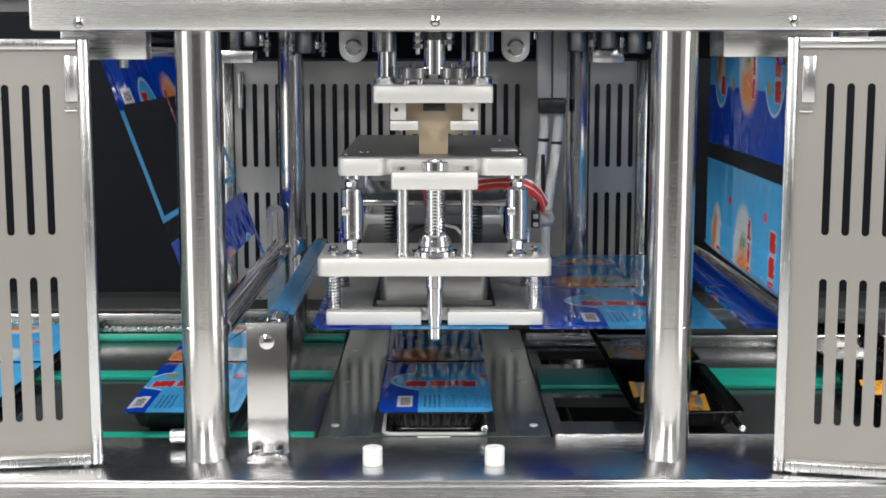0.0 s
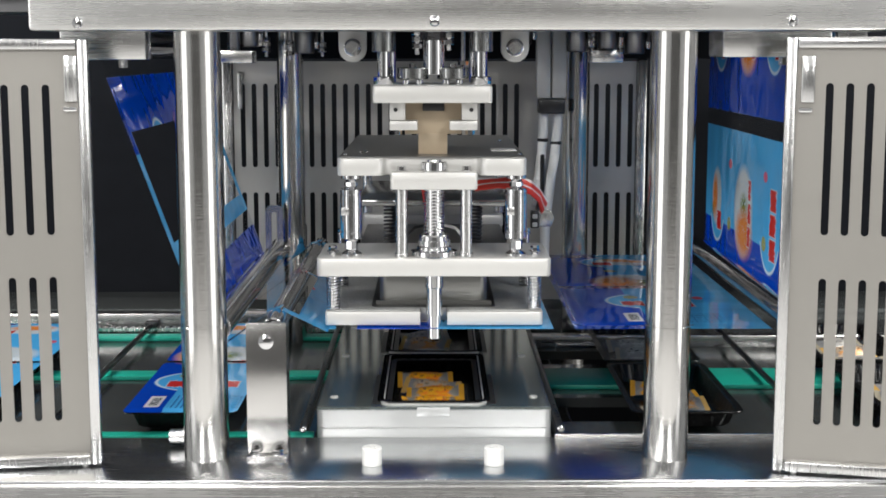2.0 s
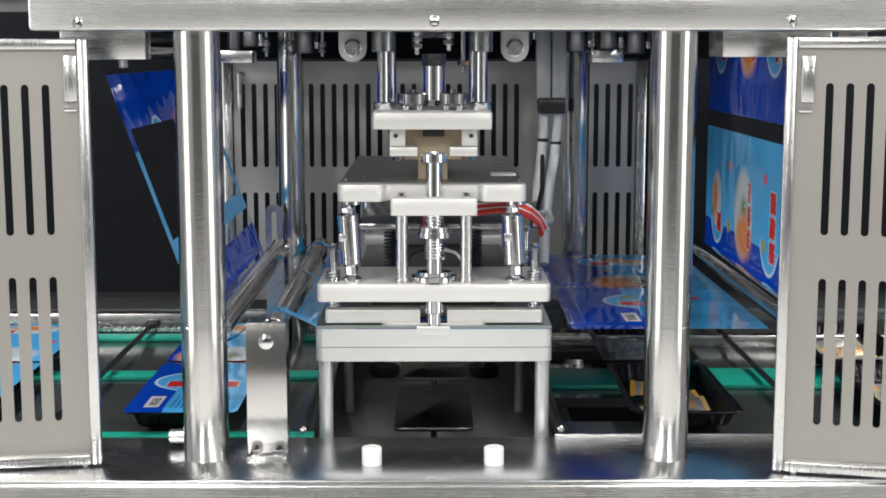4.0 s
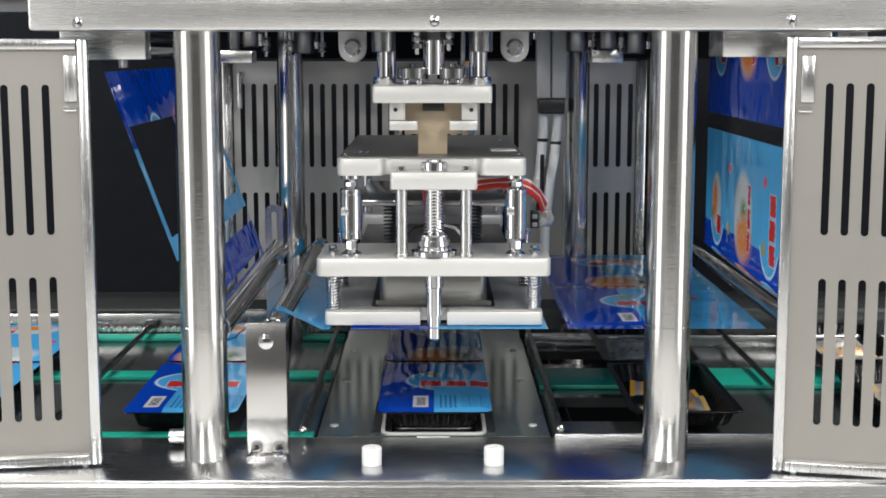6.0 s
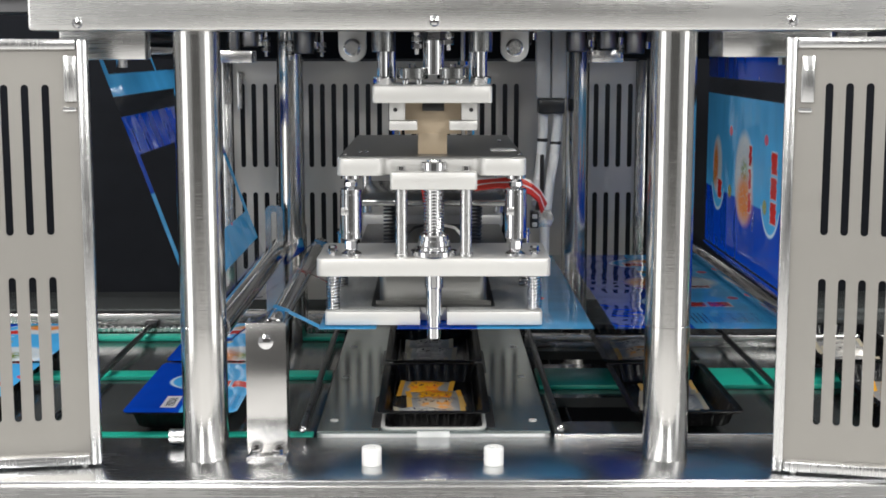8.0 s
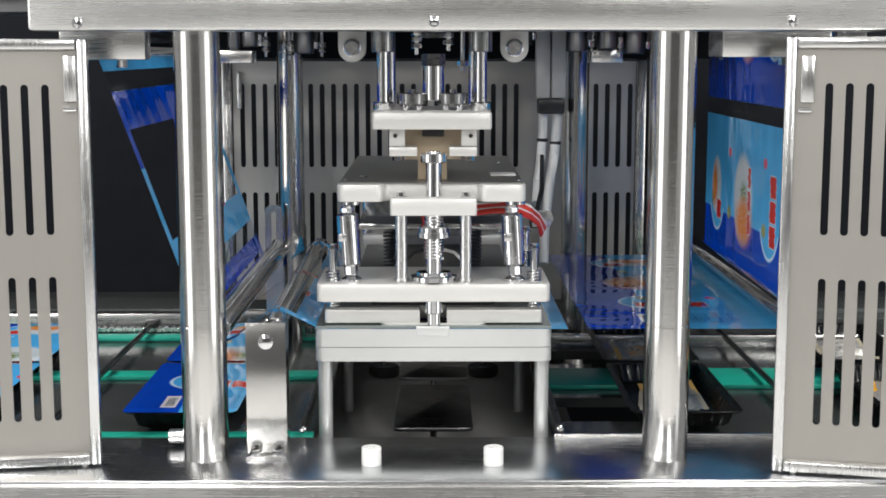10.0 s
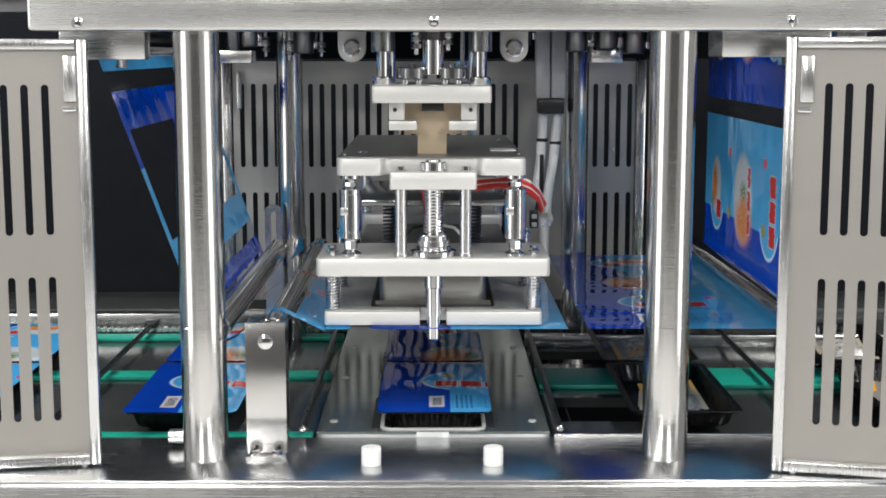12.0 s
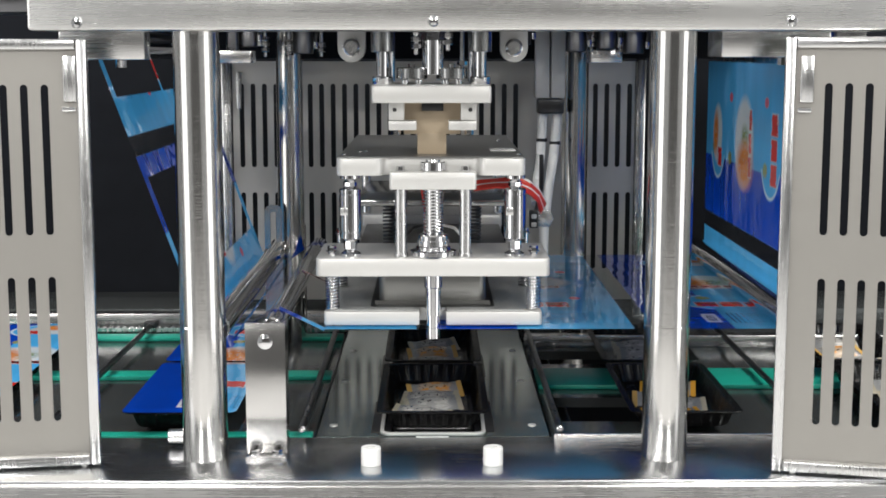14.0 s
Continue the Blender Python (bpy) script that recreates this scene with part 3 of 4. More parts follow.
        bm = bmesh.new()
        turned(bm, [(0.0045, 1.438), (0.0045, 1.443)], Matrix.Translation((-0.0025 + s * 0.0268, 0.16, 0)), 6)
        part("disc_bolt", bm, CHROME, t)
        # adjustable links between the upper and middle plates
        x = -0.0015 + s * 0.1085
        bm = bmesh.new()
        turned(bm, [(0.0125, 1.2145), (0.0145, 1.216), (0.0145, 1.223), (0.0138, 1.2235), (0.0138, 1.225), (0.0145, 1.2255), (0.0145, 1.273), (0.0138, 1.2735), (0.0138, 1.275), (0.0145, 1.2755), (0.0145, 1.280), (0.0125, 1.2815)], Matrix.Translation((x, 0.108, 0)), 36)
        link_ob = part("link", bm, CHROME, t, "turned chrome adjusting link")
        LINKS.append((link_ob, x))
        bm = bmesh.new()
        box(bm, x - 0.0125, x - 0.002, 0.0938, 0.098, 1.247, 1.257, 0.0005)
        part("flat", bm, TUBE, link_ob)
        for za, zb in ((1.1985, 1.2145), (1.2815, 1.2925)):
            bm = bmesh.new()
            turned(bm, [(0.0065, za), (0.0088, za + 0.003), (0.0088, zb - 0.003), (0.0065, zb)], Matrix.Translation((x, 0.108, 0)), 8)
            part("ball_joint", bm, CHROME, link_ob)
        bm = bmesh.new()
        turned(bm, [(0.0135, 1.1912), (0.0135, 1.195), (0.0085, 1.1985)], Matrix.Translation((x, 0.108, 0)), 28)
        part("link_base", bm, CHROME, t)
        bm = bmesh.new()
        turned(bm, [(0.006, 1.2925), (0.013, 1.2945), (0.013, 1.2993)], Matrix.Translation((x, 0.108, 0)), 28)
        part("link_top", bm, CHROME, t)
        # posts of the spring plate
        bm = bmesh.new()
        turned(bm, [(0.0095, 1.1912), (0.0095, 1.196), (0.0078, 1.1965), (0.0078, 1.2816)], Matrix.Translation((-0.001 + s * 0.0425, 0.102, 0)), 28)
        part("post", bm, TUBE, t)
        bm = bmesh.new()
        hex_bolt(bm, -0.001 + s * 0.0425, 0.102, 1.3045, 0.0055, 0.007)
        part("post_bolt", bm, CHROME, t)
        # rear posts
        bm = bmesh.new()
        rod(bm, -0.0025 + s * 0.110, 0.60, 1.1912, 1.30, 0.008)
        part("rear_post", bm, TUBE, t)
        for y in (0.33, 0.42):
            bm = bmesh.new()
            spring(bm, -0.0025 + s * 0.064, y, 1.176, 1.235, 0.008, 0.0016, 11)
            part("rear_spring", bm, DARK_STEEL, t)
        # sensor wires
        bm = bmesh.new()
        sweep(bm, [(s * 0.012, 0.17, 1.225), (s * 0.028, 0.16, 1.222), (s * 0.040, 0.15, 1.21), (s * 0.048, 0.16, 1.195)], 0.0022, 8)
        part("sensor_wire", bm, BLACK_PART if s < 0 else WHITE, t)
    bm = bmesh.new()
    turned(bm, [(0.0295, 1.1912), (0.031, 1.193), (0.031, 1.1985), (0.0235, 1.2000), (0.0225, 1.204), (0.011, 1.205)], Matrix.Translation((-0.0008, 0.112, 0)), 40)
    part("bearing_flange", bm, CHROME, t, "bright turned bearing flange")
    bm = bmesh.new()
    spring(bm, -0.0008, 0.105, 1.222, 1.281, 0.0125, 0.0016, 14)
    part("main_spring", bm, CHROME, t, "bright coil spring")
    bm = bmesh.new()
    rod(bm, -0.0008, 0.102, 1.150, 1.1672, 0.0125)
    part("lower_sleeve", bm, CHROME, t)
    bm = bmesh.new()
    rod(bm, -0.001, 0.17, 1.428, 1.475, 0.0145)
    part("piston_rod", bm, CHROME, t)
    bm = bmesh.new()
    turned(bm, [(0.016, 1.475), (0.016, 1.49)], Matrix.Translation((-0.001, 0.17, 0)), 6)
    part("piston_nut", bm, DARK_STEEL, t)
    for x, y in ((-0.118, 0.12), (-0.10, 0.17), (-0.092, 0.17), (0.112, 0.12), (0.098, 0.40)):
        bm = bmesh.new()
        rod(bm, x, y, 1.3234, 1.3262, 0.003)
        part("screw", bm, CHROME, t)
    bm = bmesh.new()
    box(bm, 0.078, 0.113, 0.20, 0.245, 1.3234, 1.3245, 0.0003)
    part("name_tag", bm, WHITE, t, "small blank white tag")
    for k in range(8):
        bm = bmesh.new()
        sweep(bm, [(0.055, 0.18, 1.272 + 0.002 * k), (0.085, 0.17 + 0.003 * k, 1.277 + 0.0012 * k), (0.112, 0.17 + 0.003 * k, 1.275 + 0.0022 * k), (0.132, 0.19, 1.266 + 0.0022 * k), (0.146, 0.22, 1.252 + 0.0022 * k), (0.153 + 0.001 * k, 0.26, 1.232 + 0.002 * k)], 0.0022, 8)
        part("heater_cable", bm, RED if k % 4 < 3 else WHITE, t, "red silicone heater cable" if k % 4 < 3 else "white heater cable")
    bm = bmesh.new()
    sweep(bm, [(-0.018, 0.16, 1.29), (-0.014, 0.15, 1.275), (-0.011, 0.16, 1.255), (-0.009, 0.18, 1.23)], 0.004, 8)
    part("heater_cable", bm, RED, t)
    # stripper plate with its springs
    strip = new("stripper")
    strip.parent = t
    tagged(strip, "sprung lower stripper plate")
    bm = bmesh.new()
    slab(bm, notched(-0.146, 0.1437, 0.104, 0.74, -0.0195, 0.0165, 0.035, 0.004), 1.0985, 1.1165, 0.0012)
    part("stripper_plate", bm, ALUMINIUM, strip)
    bm = bmesh.new()
    slab(bm, notched(-0.1445, 0.1422, 0.114, 0.738, -0.0205, 0.0175, 0.03, 0.004), 1.1166, 1.1174, 0)
    part("stripper_face", bm, PLATE_FACE, strip)
    # thin black slab on top, as the dark of the opening round the block
    bm = bmesh.new()
    slab(bm, rounded(-0.086, 0.082, 0.134, 0.70, 0.012), 1.11745, 1.1178, 0)
    part("opening_shade", bm, BLACK_PART, strip)
    bm = bmesh.new()
    for i in range(46):
        x = -0.078 + i * 0.156 / 46
        box(bm, x, x + 0.0019, 0.147, 0.1535, 1.1180, 1.1235)
    box(bm, -0.080, 0.076, 0.1535, 0.1550, 1.1180, 1.1235)
    part("knife", bm, BLOCK_STEEL, strip, "toothed steel cutting knife")
    for x in (-0.1355, 0.133):
        for y in (0.118, 0.30):
            bm = bmesh.new()
            spring(bm, x, y, 1.1174, 1.1670, 0.0085, 0.0014, 12)
            part("spring", bm, CHROME, strip)
            bm = bmesh.new()
            rod(bm, x, y, 1.1174, 1.196, 0.0052)
            part("guide_pin", bm, CHROME, strip)
            bm = bmesh.new()
            hex_bolt(bm, x, y, 1.196, 0.0058, 0.008)
            part("guide_bolt", bm, CHROME, strip)
    pin = new("locating_pin")
    pin.parent = t
    tagged(pin, "chromed centre locating pin")
    bm = bmesh.new()
    turned(bm, [(0.006, 1.079), (0.009, 1.082), (0.009, 1.113), (0.0105, 1.1135), (0.0105, 1.3045)], Matrix.Translation((-0.0008, 0.102, 0)), 32)
    part("shaft", bm, CHROME, pin)
    bm = bmesh.new()
    turned(bm, [(0.016, 1.3048), (0.0175, 1.306), (0.0175, 1.316), (0.016, 1.3172), (0.0105, 1.3172), (0.010, 1.3195)], Matrix.Translation((-0.0008, 0.102, 0)), 32)
    part("pin_head", bm, CHROME, pin)
    bm = bmesh.new()
    turned(bm, [(0.0205, 1.206), (0.0215, 1.207), (0.0215, 1.2135), (0.0195, 1.214), (0.0195, 1.2195), (0.018, 1.2215)], Matrix.Translation((-0.0008, 0.102, 0)), 32)
    part("stop_collar", bm, CHROME, pin)
    return t, strip, pin


HEAD, STRIPPER, PIN = sealing_head()


# ---- fittings above and behind the head ----


def lifting_lug(x):
    t = thing("lifting_lug", "rounded aluminium lug with a large bolt", "lug", "lifting lugs")
    bm = bmesh.new()
    pts = [(0.0195, 0.046), (-0.0195, 0.046)] + [(-0.0195 * math.cos(a), -0.0195 * math.sin(a)) for a in [math.pi * i / 14 for i in range(15)]]
    slab(bm, pts, -0.006, 0.006, 0.0015)
    ob = part("lug", bm, ALUMINIUM, t)
    ob.matrix_basis = Matrix.Translation((x, 0.25, 1.4635)) @ Matrix.Rotation(radians(90), 4, "X")
    bm = bmesh.new()
    turned(bm, [(0.0125, 0.006), (0.0125, 0.009), (0.0105, 0.010), (0.0105, 0.015), (0.009, 0.0165)], None, 28)
    ob = part("bolt", bm, TUBE, t)
    ob.matrix_basis = Matrix.Translation((x, 0.25, 1.4645)) @ Matrix.Rotation(radians(90), 4, "X")


lifting_lug(-0.1143)
lifting_lug(0.1120)


def guide_sleeve(x):
    t = thing("guide_sleeve", "steel guide sleeve under the upper deck", "sleeve", "guide sleeves")
    bm = bmesh.new()
    turned(bm, [(0.0092, 1.4585), (0.0145, 1.4585), (0.0155, 1.4595), (0.0155, 1.51), (0.0092, 1.51)], Matrix.Translation((x, 0.17, 0)), 32)
    part("sleeve", bm, MID_STEEL, t)
    bm = bmesh.new()
    rod(bm, x, 0.17, 1.497, 1.509, 0.022)
    part("flange", bm, DARK_STEEL, t)


guide_sleeve(-0.0685)
guide_sleeve(0.0625)


def air_cylinder(x, y, r, z0):
    t = thing("air_cylinder", "dark round air cylinder under the deck", "cylinder", "air cylinders")
    bm = bmesh.new()
    turned(bm, [(r * 0.9, z0), (r, z0 + 0.002), (r, 1.505), (r * 0.9, 1.51)], Matrix.Translation((x, y, 0)), 32)
    part("barrel", bm, DARK_STEEL, t)
    bm = bmesh.new()
    rod(bm, x + r + 0.004, y - 0.01, z0 + 0.008, z0 + 0.02, 0.004)
    part("fitting", bm, CHROME, t)
    bm = bmesh.new()
    sweep(bm, [(x + r + 0.004, y - 0.01, z0 + 0.02), (x + r + 0.006, y - 0.01, z0 + 0.035), (x + r + 0.002, y, 1.515)], 0.0025, 8)
    part("hose", bm, BLACK_PART, t)


air_cylinder(-0.001, 0.22, 0.022, 1.478)
for ax, ay, az in ((-0.30, 0.55, 1.466), (-0.215, 0.60, 1.455), (0.235, 0.60, 1.458), (0.285, 0.60, 1.462), (0.33, 0.60, 1.455), (-0.15, 0.72, 1.465), (0.145, 0.62, 1.47)):
    air_cylinder(ax, ay, 0.017, az)


def fitting(x, y, z, n):
    t = thing("pipe_fitting", "small nickel-plated pipe fitting with nuts", "fitting", "pipe fittings")
    for k in range(n):
        bm = bmesh.new()
        turned(bm, [(0.0062, z + k * 0.009), (0.0072, z + k * 0.009 + 0.001), (0.0072, z + k * 0.009 + 0.006), (0.0062, z + k * 0.009 + 0.007)], Matrix.Translation((x, y, 0)), 6)
        part("nut", bm, CHROME if k % 2 == 0 else TUBE, t)
    bm = bmesh.new()
    rod(bm, x, y, z - 0.008, 1.512, 0.003)
    part("stem", bm, TUBE, t)


for fx, fy, fz, fn in ((-0.0235, 0.16, 1.463, 3), (0.019, 0.16, 1.468, 2), (0.0385, 0.19, 1.44, 1), (-0.275, 0.58, 1.458, 3), (-0.24, 0.62, 1.452, 3), (-0.335, 0.60, 1.462, 2), (0.262, 0.62, 1.466, 3), (0.31, 0.62, 1.456, 3), (-0.19, 0.66, 1.458, 2)):
    fitting(fx, fy, fz, fn)


def cross_block(x0, x1, y0, y1, z0, z1):
    t = thing("cross_block", "satin steel clamp block under the deck", "block", "clamp blocks")
    bm = bmesh.new()
    box(bm, x0, x1, y0, y1, z0, z1, 0.002)
    part("block", bm, BRUSHED, t)
    bm = bmesh.new()
    rod(bm, (x0 + x1) / 2, (y0 + y1) / 2, z1, 1.512, 0.010)
    part("stem", bm, DARK_STEEL, t)


cross_block(-0.353, -0.288, 0.50, 0.56, 1.4405, 1.460)
cross_block(0.262, 0.315, 0.62, 0.68, 1.440, 1.462)
cross_block(-0.325, -0.285, 0.68, 0.72, 1.468, 1.482)


def conduit():
    t = thing("cable_conduit", "pale plastic conduit with two white tubes and cable ties", "conduit")
    bm = bmesh.new()
    box(bm, 0.176, 0.201, 0.70, 0.73, 1.378, 1.512, 0.004)
    box(bm, 0.203, 0.228, 0.70, 0.73, 1.378, 1.512, 0.004)
    bmesh.ops.remove_doubles(bm, verts=bm.verts[:], dist=1e-4)
    part("duct", bm, coated("pale_grey_plastic", (0.50, 0.50, 0.49), 0.5), t)
    bm = bmesh.new()
    box(bm, 0.180, 0.226, 0.694, 0.736, 1.352, 1.377, 0.003)
    part("clamp", bm, BLACK_PART, t)
    for dx, pts in ((0, [(0.1895, 0.712, 1.352), (0.189, 0.71, 1.32), (0.186, 0.705, 1.28), (0.180, 0.69, 1.235), (0.176, 0.66, 1.20)]),
                    (0, [(0.2155, 0.712, 1.352), (0.213, 0.71, 1.32), (0.209, 0.705, 1.28), (0.200, 0.69, 1.225), (0.190, 0.66, 1.16), (0.186, 0.62, 1.10)])):
        bm = bmesh.new()
        sweep(bm, pts, 0.0085, 14)
        part("tube", bm, WHITE, t, "white corrugated tube")
    for x, z in ((0.1885, 1.306), (0.2115, 1.301)):
        bm = bmesh.new()
        rod(bm, x, 0.7085, z - 0.003, z + 0.003, 0.0098)
        part("cable_tie", bm, BLACK_PART, t)


conduit()


def connector():
    t = thing("cable_connector", "black plug with white sockets on a steel tab", "connector")
    bm = bmesh.new()
    box(bm, 0.150, 0.163, 0.44, 0.46, 1.185, 1.212, 0.002)
    part("plug", bm, BLACK_PART, t)
    for z in (1.1905, 1.2035):
        bm = bmesh.new()
        box(bm, 0.1525, 0.1605, 0.4375, 0.4405, z - 0.003, z + 0.004, 0.001)
        part("socket", bm, WHITE, t)
    bm = bmesh.new()
    slab(bm, [(0.012, -0.013), (0.018, 0), (0.012, 0.013), (-0.008, 0.013), (-0.008, -0.013)], 0, 0.004, 0.0005)
    ob = part("tab", bm, TUBE, t)
    ob.matrix_basis = Matrix.Translation((0.170, 0.452, 1.1995)) @ Matrix.Rotation(radians(90), 4, "X")
    bm = bmesh.new()
    sweep(bm, [(0.156, 0.46, 1.20), (0.165, 0.52, 1.20), (0.180, 0.60, 1.23), (0.186, 0.68, 1.28)], 0.004, 8)
    part("lead", bm, BLACK_PART, t)


connector()


# ---- times of the cycle ----
CYCLE = 6.3


def lerp(table, t):
    if t <= table[0][0]:
        return table[0][1]
    for (a, va), (b, vb) in zip(table, table[1:]):
        if t <= b:
            return va + (vb - va) * (t - a) / (b - a)
    return table[-1][1]


RISE = 0.150
DIE_TABLE = [(1.55, 0), (1.6, 0.001), (1.75, 0.010), (2.0, 0.040), (2.5, 0.103), (2.8, 0.141), (2.95, RISE), (4.12, RISE), (4.2, 0.139), (4.45, 0.127), (4.7, 0.111), (5.2, 0.063), (5.5, 0.027), (5.7, 0.006), (5.85, 0.0)]
HEAD_TABLE = [(2.85, 0), (3.0, -0.002), (3.1, -0.008), (3.2, -0.016), (3.45, -0.032), (3.6, -0.034), (4.2, -0.034), (4.3, -0.029), (4.4, -0.02), (4.6, -0.012), (4.7, -0.0085), (4.9, 0.0)]
SHIFT_TABLE = [(0.1, 0.003), (0.2, 0.035), (0.3, 0.085), (0.4, 0.155), (0.5, 0.22), (0.6, 0.28), (0.7, 0.325), (0.8, 0.345)]
PITCH = 0.345


def in_cycles(table, t, stops=3):
    """The value of a table that returns to its start each cycle."""
    k = max(0, min(stops - 1, math.floor((t - 0.0) / CYCLE)))
    return lerp(table, t - k * CYCLE)


def die_lift(t):
    return in_cycles(DIE_TABLE, t)


def head_drop(t):
    return in_cycles(HEAD_TABLE, t)


def tray_shift(t):
    return sum(lerp([(0.05, 0.0)] + SHIFT_TABLE, t - k * CYCLE) for k in range(3))


TIMES = [round(0.1 * i, 1) for i in range(141)]


def keyed_rows(place):
    """Rows for walk() out of a function of time, dropping those in the middle of a rest."""
    rows = [(t, place(t)) for t in TIMES]
    keep = []
    for i, (t, m) in enumerate(rows):
        if 0 < i < len(rows) - 1:
            before, after = rows[i - 1][1], rows[i + 1][1]
            if all(abs(m[r][c] - o[r][c]) < 1e-6 for o in (before, after) for r in range(3) for c in range(4)):
                continue
        keep.append((t, m))
    return keep


# ---- the printed lidding film ----
PERIOD, FEED = 0.289, 0.266
FILM_Z, FILM_Y0, FILM_Y1 = 1.0962, 0.090, 0.755
WEB_X = 0.486
TRAVEL = [(0.0, -0.232), (0.2, -0.212), (0.4, -0.189), (0.6, -0.160), (0.8, -0.137), (1.0, -0.114), (1.2, -0.085), (1.4, -0.054), (1.6, -0.023), (1.8, -0.007),
          (2.2, 0.0), (5.9, 0.0), (6.1, 0.008), (6.3, 0.031), (6.5, 0.057), (6.7, 0.075), (6.9, 0.096), (7.1, 0.122), (7.3, 0.146), (7.5, 0.170),
          (7.7, 0.200), (7.9, 0.221), (8.1, 0.242), (8.3, 0.256), (8.7, 0.266), (12.2, 0.266), (12.4, 0.274), (12.6, 0.297), (12.8, 0.323), (13.0, 0.341),
          (13.2, 0.362), (13.4, 0.388), (13.6, 0.412), (13.8, 0.436), (14.0, 0.466)]


def travel(t):
    return lerp(TRAVEL, t)


def printed_film(name, ripple, coat):
    """Blue printed film, mapped by (metres along the web, metres across it); a clear stripe closes each print."""
    n = Nodes(name)
    uv = n.add("ShaderNodeUVMap")
    uv.uv_map = "web"
    sep = n.add("ShaderNodeSeparateXYZ")
    n.tree.links.new(uv.outputs[0], sep.inputs[0])
    along, y = sep.outputs[0], sep.outputs[1]
    # r: metres from the straight border of dark and light blue, -0.106 to 0.183
    r = n.math("SUBTRACT", n.math("MULTIPLY", n.math("FRACT", n.math("DIVIDE", n.math("ADD", along, 20 * PERIOD - 0.288 + 0.106), PERIOD)), PERIOD), 0.106)
    wob = n.noise(uv.outputs[0], 160, 2)
    fine = n.noise(uv.outputs[0], 420, 3)

    def above(v, edge, soft=0.0008):
        return n.span(v, edge - soft, edge + soft)

    def inside(v, lo, hi, soft=0.0008):
        return n.math("MULTIPLY", above(v, lo, soft), n.math("SUBTRACT", 1.0, above(v, hi, soft)))

    def ellipse(cr, cy, a, b, soft=0.04):
        dx = n.math("DIVIDE", n.math("SUBTRACT", r, cr), a)
        dy = n.math("DIVIDE", n.math("SUBTRACT", y, cy), b)
        d = n.math("SQRT", n.math("ADD", n.math("MULTIPLY", dx, dx), n.math("MULTIPLY", dy, dy)))
        return d, n.math("SUBTRACT", 1.0, n.span(d, 1 - soft, 1 + soft))

    dark, light = (0.0006, 0.058, 0.50), (0.075, 0.43, 0.84)
    border = n.math("MULTIPLY", above(y, 0.335, 0.004), -0.006)
    colour = n.mix(above(n.math("SUBTRACT", r, border), 0.0), dark, light)

    def paint(mask, c):
        nonlocal colour
        colour = n.mix(mask, colour, c)

    def both(a, b):
        return n.math("MULTIPLY", a, b)

    # light blue ovals that reach over the border, with a pale rim
    for oval_y, wide in ((0.285, 0.062), (0.655, 0.058)):
        d, m = ellipse(0.030, oval_y, 0.072, wide)
        paint(m, light)
        paint(both(inside(d, 0.94, 1.0, 0.02), n.math("SUBTRACT", 1.0, above(r, 0.0))), (0.62, 0.78, 0.92))
    # plates of food: a pale dish, orange food, a green leaf
    for dish, food, leaf in (((0.030, 0.460, 0.070, 0.062), (-0.004, 0.452, 0.034, 0.050), (0.040, 0.456, 0.016, 0.022)),
                             ((0.034, 0.662, 0.048, 0.036), (0.034, 0.676, 0.034, 0.018), (0.012, 0.690, 0.012, 0.010))):
        d, m = ellipse(*dish, 0.12)
        paint(both(m, n.span(wob, 0.2, 0.5, 0.55, 0.95)), (0.66, 0.70, 0.72))
        d, m = ellipse(*leaf, 0.5)
        paint(both(m, n.span(wob, 0.36, 0.5)), (0.16, 0.24, 0.05))
        d, m = ellipse(*food, 0.35)
        paint(both(m, n.span(wob, 0.30, 0.42)), (0.74, 0.20, 0.03))
        paint(both(m, n.span(fine, 0.52, 0.62)), (0.70, 0.38, 0.10))
    # red lettering as rows of plain blocks with a pale edge
    for text_y, thick, blocks in ((0.267, 0.017, 3), (0.418, 0.008, 3), (0.640, 0.015, 1)):
        for k in range(blocks):
            lo = -0.020 + k * 0.036
            ragged = n.math("ADD", y, n.span(wob, 0.3, 0.7, -0.005, 0.005))
            paint(both(inside(r, lo - 0.0012, lo + 0.0325), inside(ragged, text_y - thick - 0.0018, text_y + thick + 0.0018)), (0.62, 0.72, 0.80))
            paint(both(inside(r, lo, lo + 0.031), inside(ragged, text_y - thick, text_y + thick)), (0.58, 0.03, 0.025))
    for text_y in (0.318, 0.560):
        d, m = ellipse(-0.001, text_y, 0.011, 0.013, 0.12)
        paint(both(m, n.span(fine, 0.38, 0.46)), (0.34, 0.34, 0.06))
        d, m = ellipse(0.098, text_y, 0.008, 0.012, 0.12)
        paint(m, (0.62, 0.12, 0.20))
    # small print in columns, a ruled table and a bar code
    base = 0.128
    columns = n.math("FRACT", n.math("MULTIPLY", r, 150.0))
    paint(both(both(inside(r, 0.004, 0.031), inside(y, base, base + 0.072)), both(inside(columns, 0.2, 0.62, 0.05), n.span(fine, 0.42, 0.5))), (0.02, 0.10, 0.32))
    cells_r, cells_y = n.math("FRACT", n.math("MULTIPLY", r, 62.0)), n.math("FRACT", n.math("MULTIPLY", y, 70.0))
    rules = n.math("MAXIMUM", inside(cells_r, 0.0, 0.07, 0.01), inside(cells_y, 0.0, 0.09, 0.01))
    words = both(inside(cells_y, 0.35, 0.75, 0.05), n.span(fine, 0.5, 0.56))
    paint(both(both(inside(r, 0.037, 0.106), inside(y, base + 0.004, base + 0.074)), n.math("MAXIMUM", n.math("MULTIPLY", rules, 0.75), words)), (0.02, 0.12, 0.36))
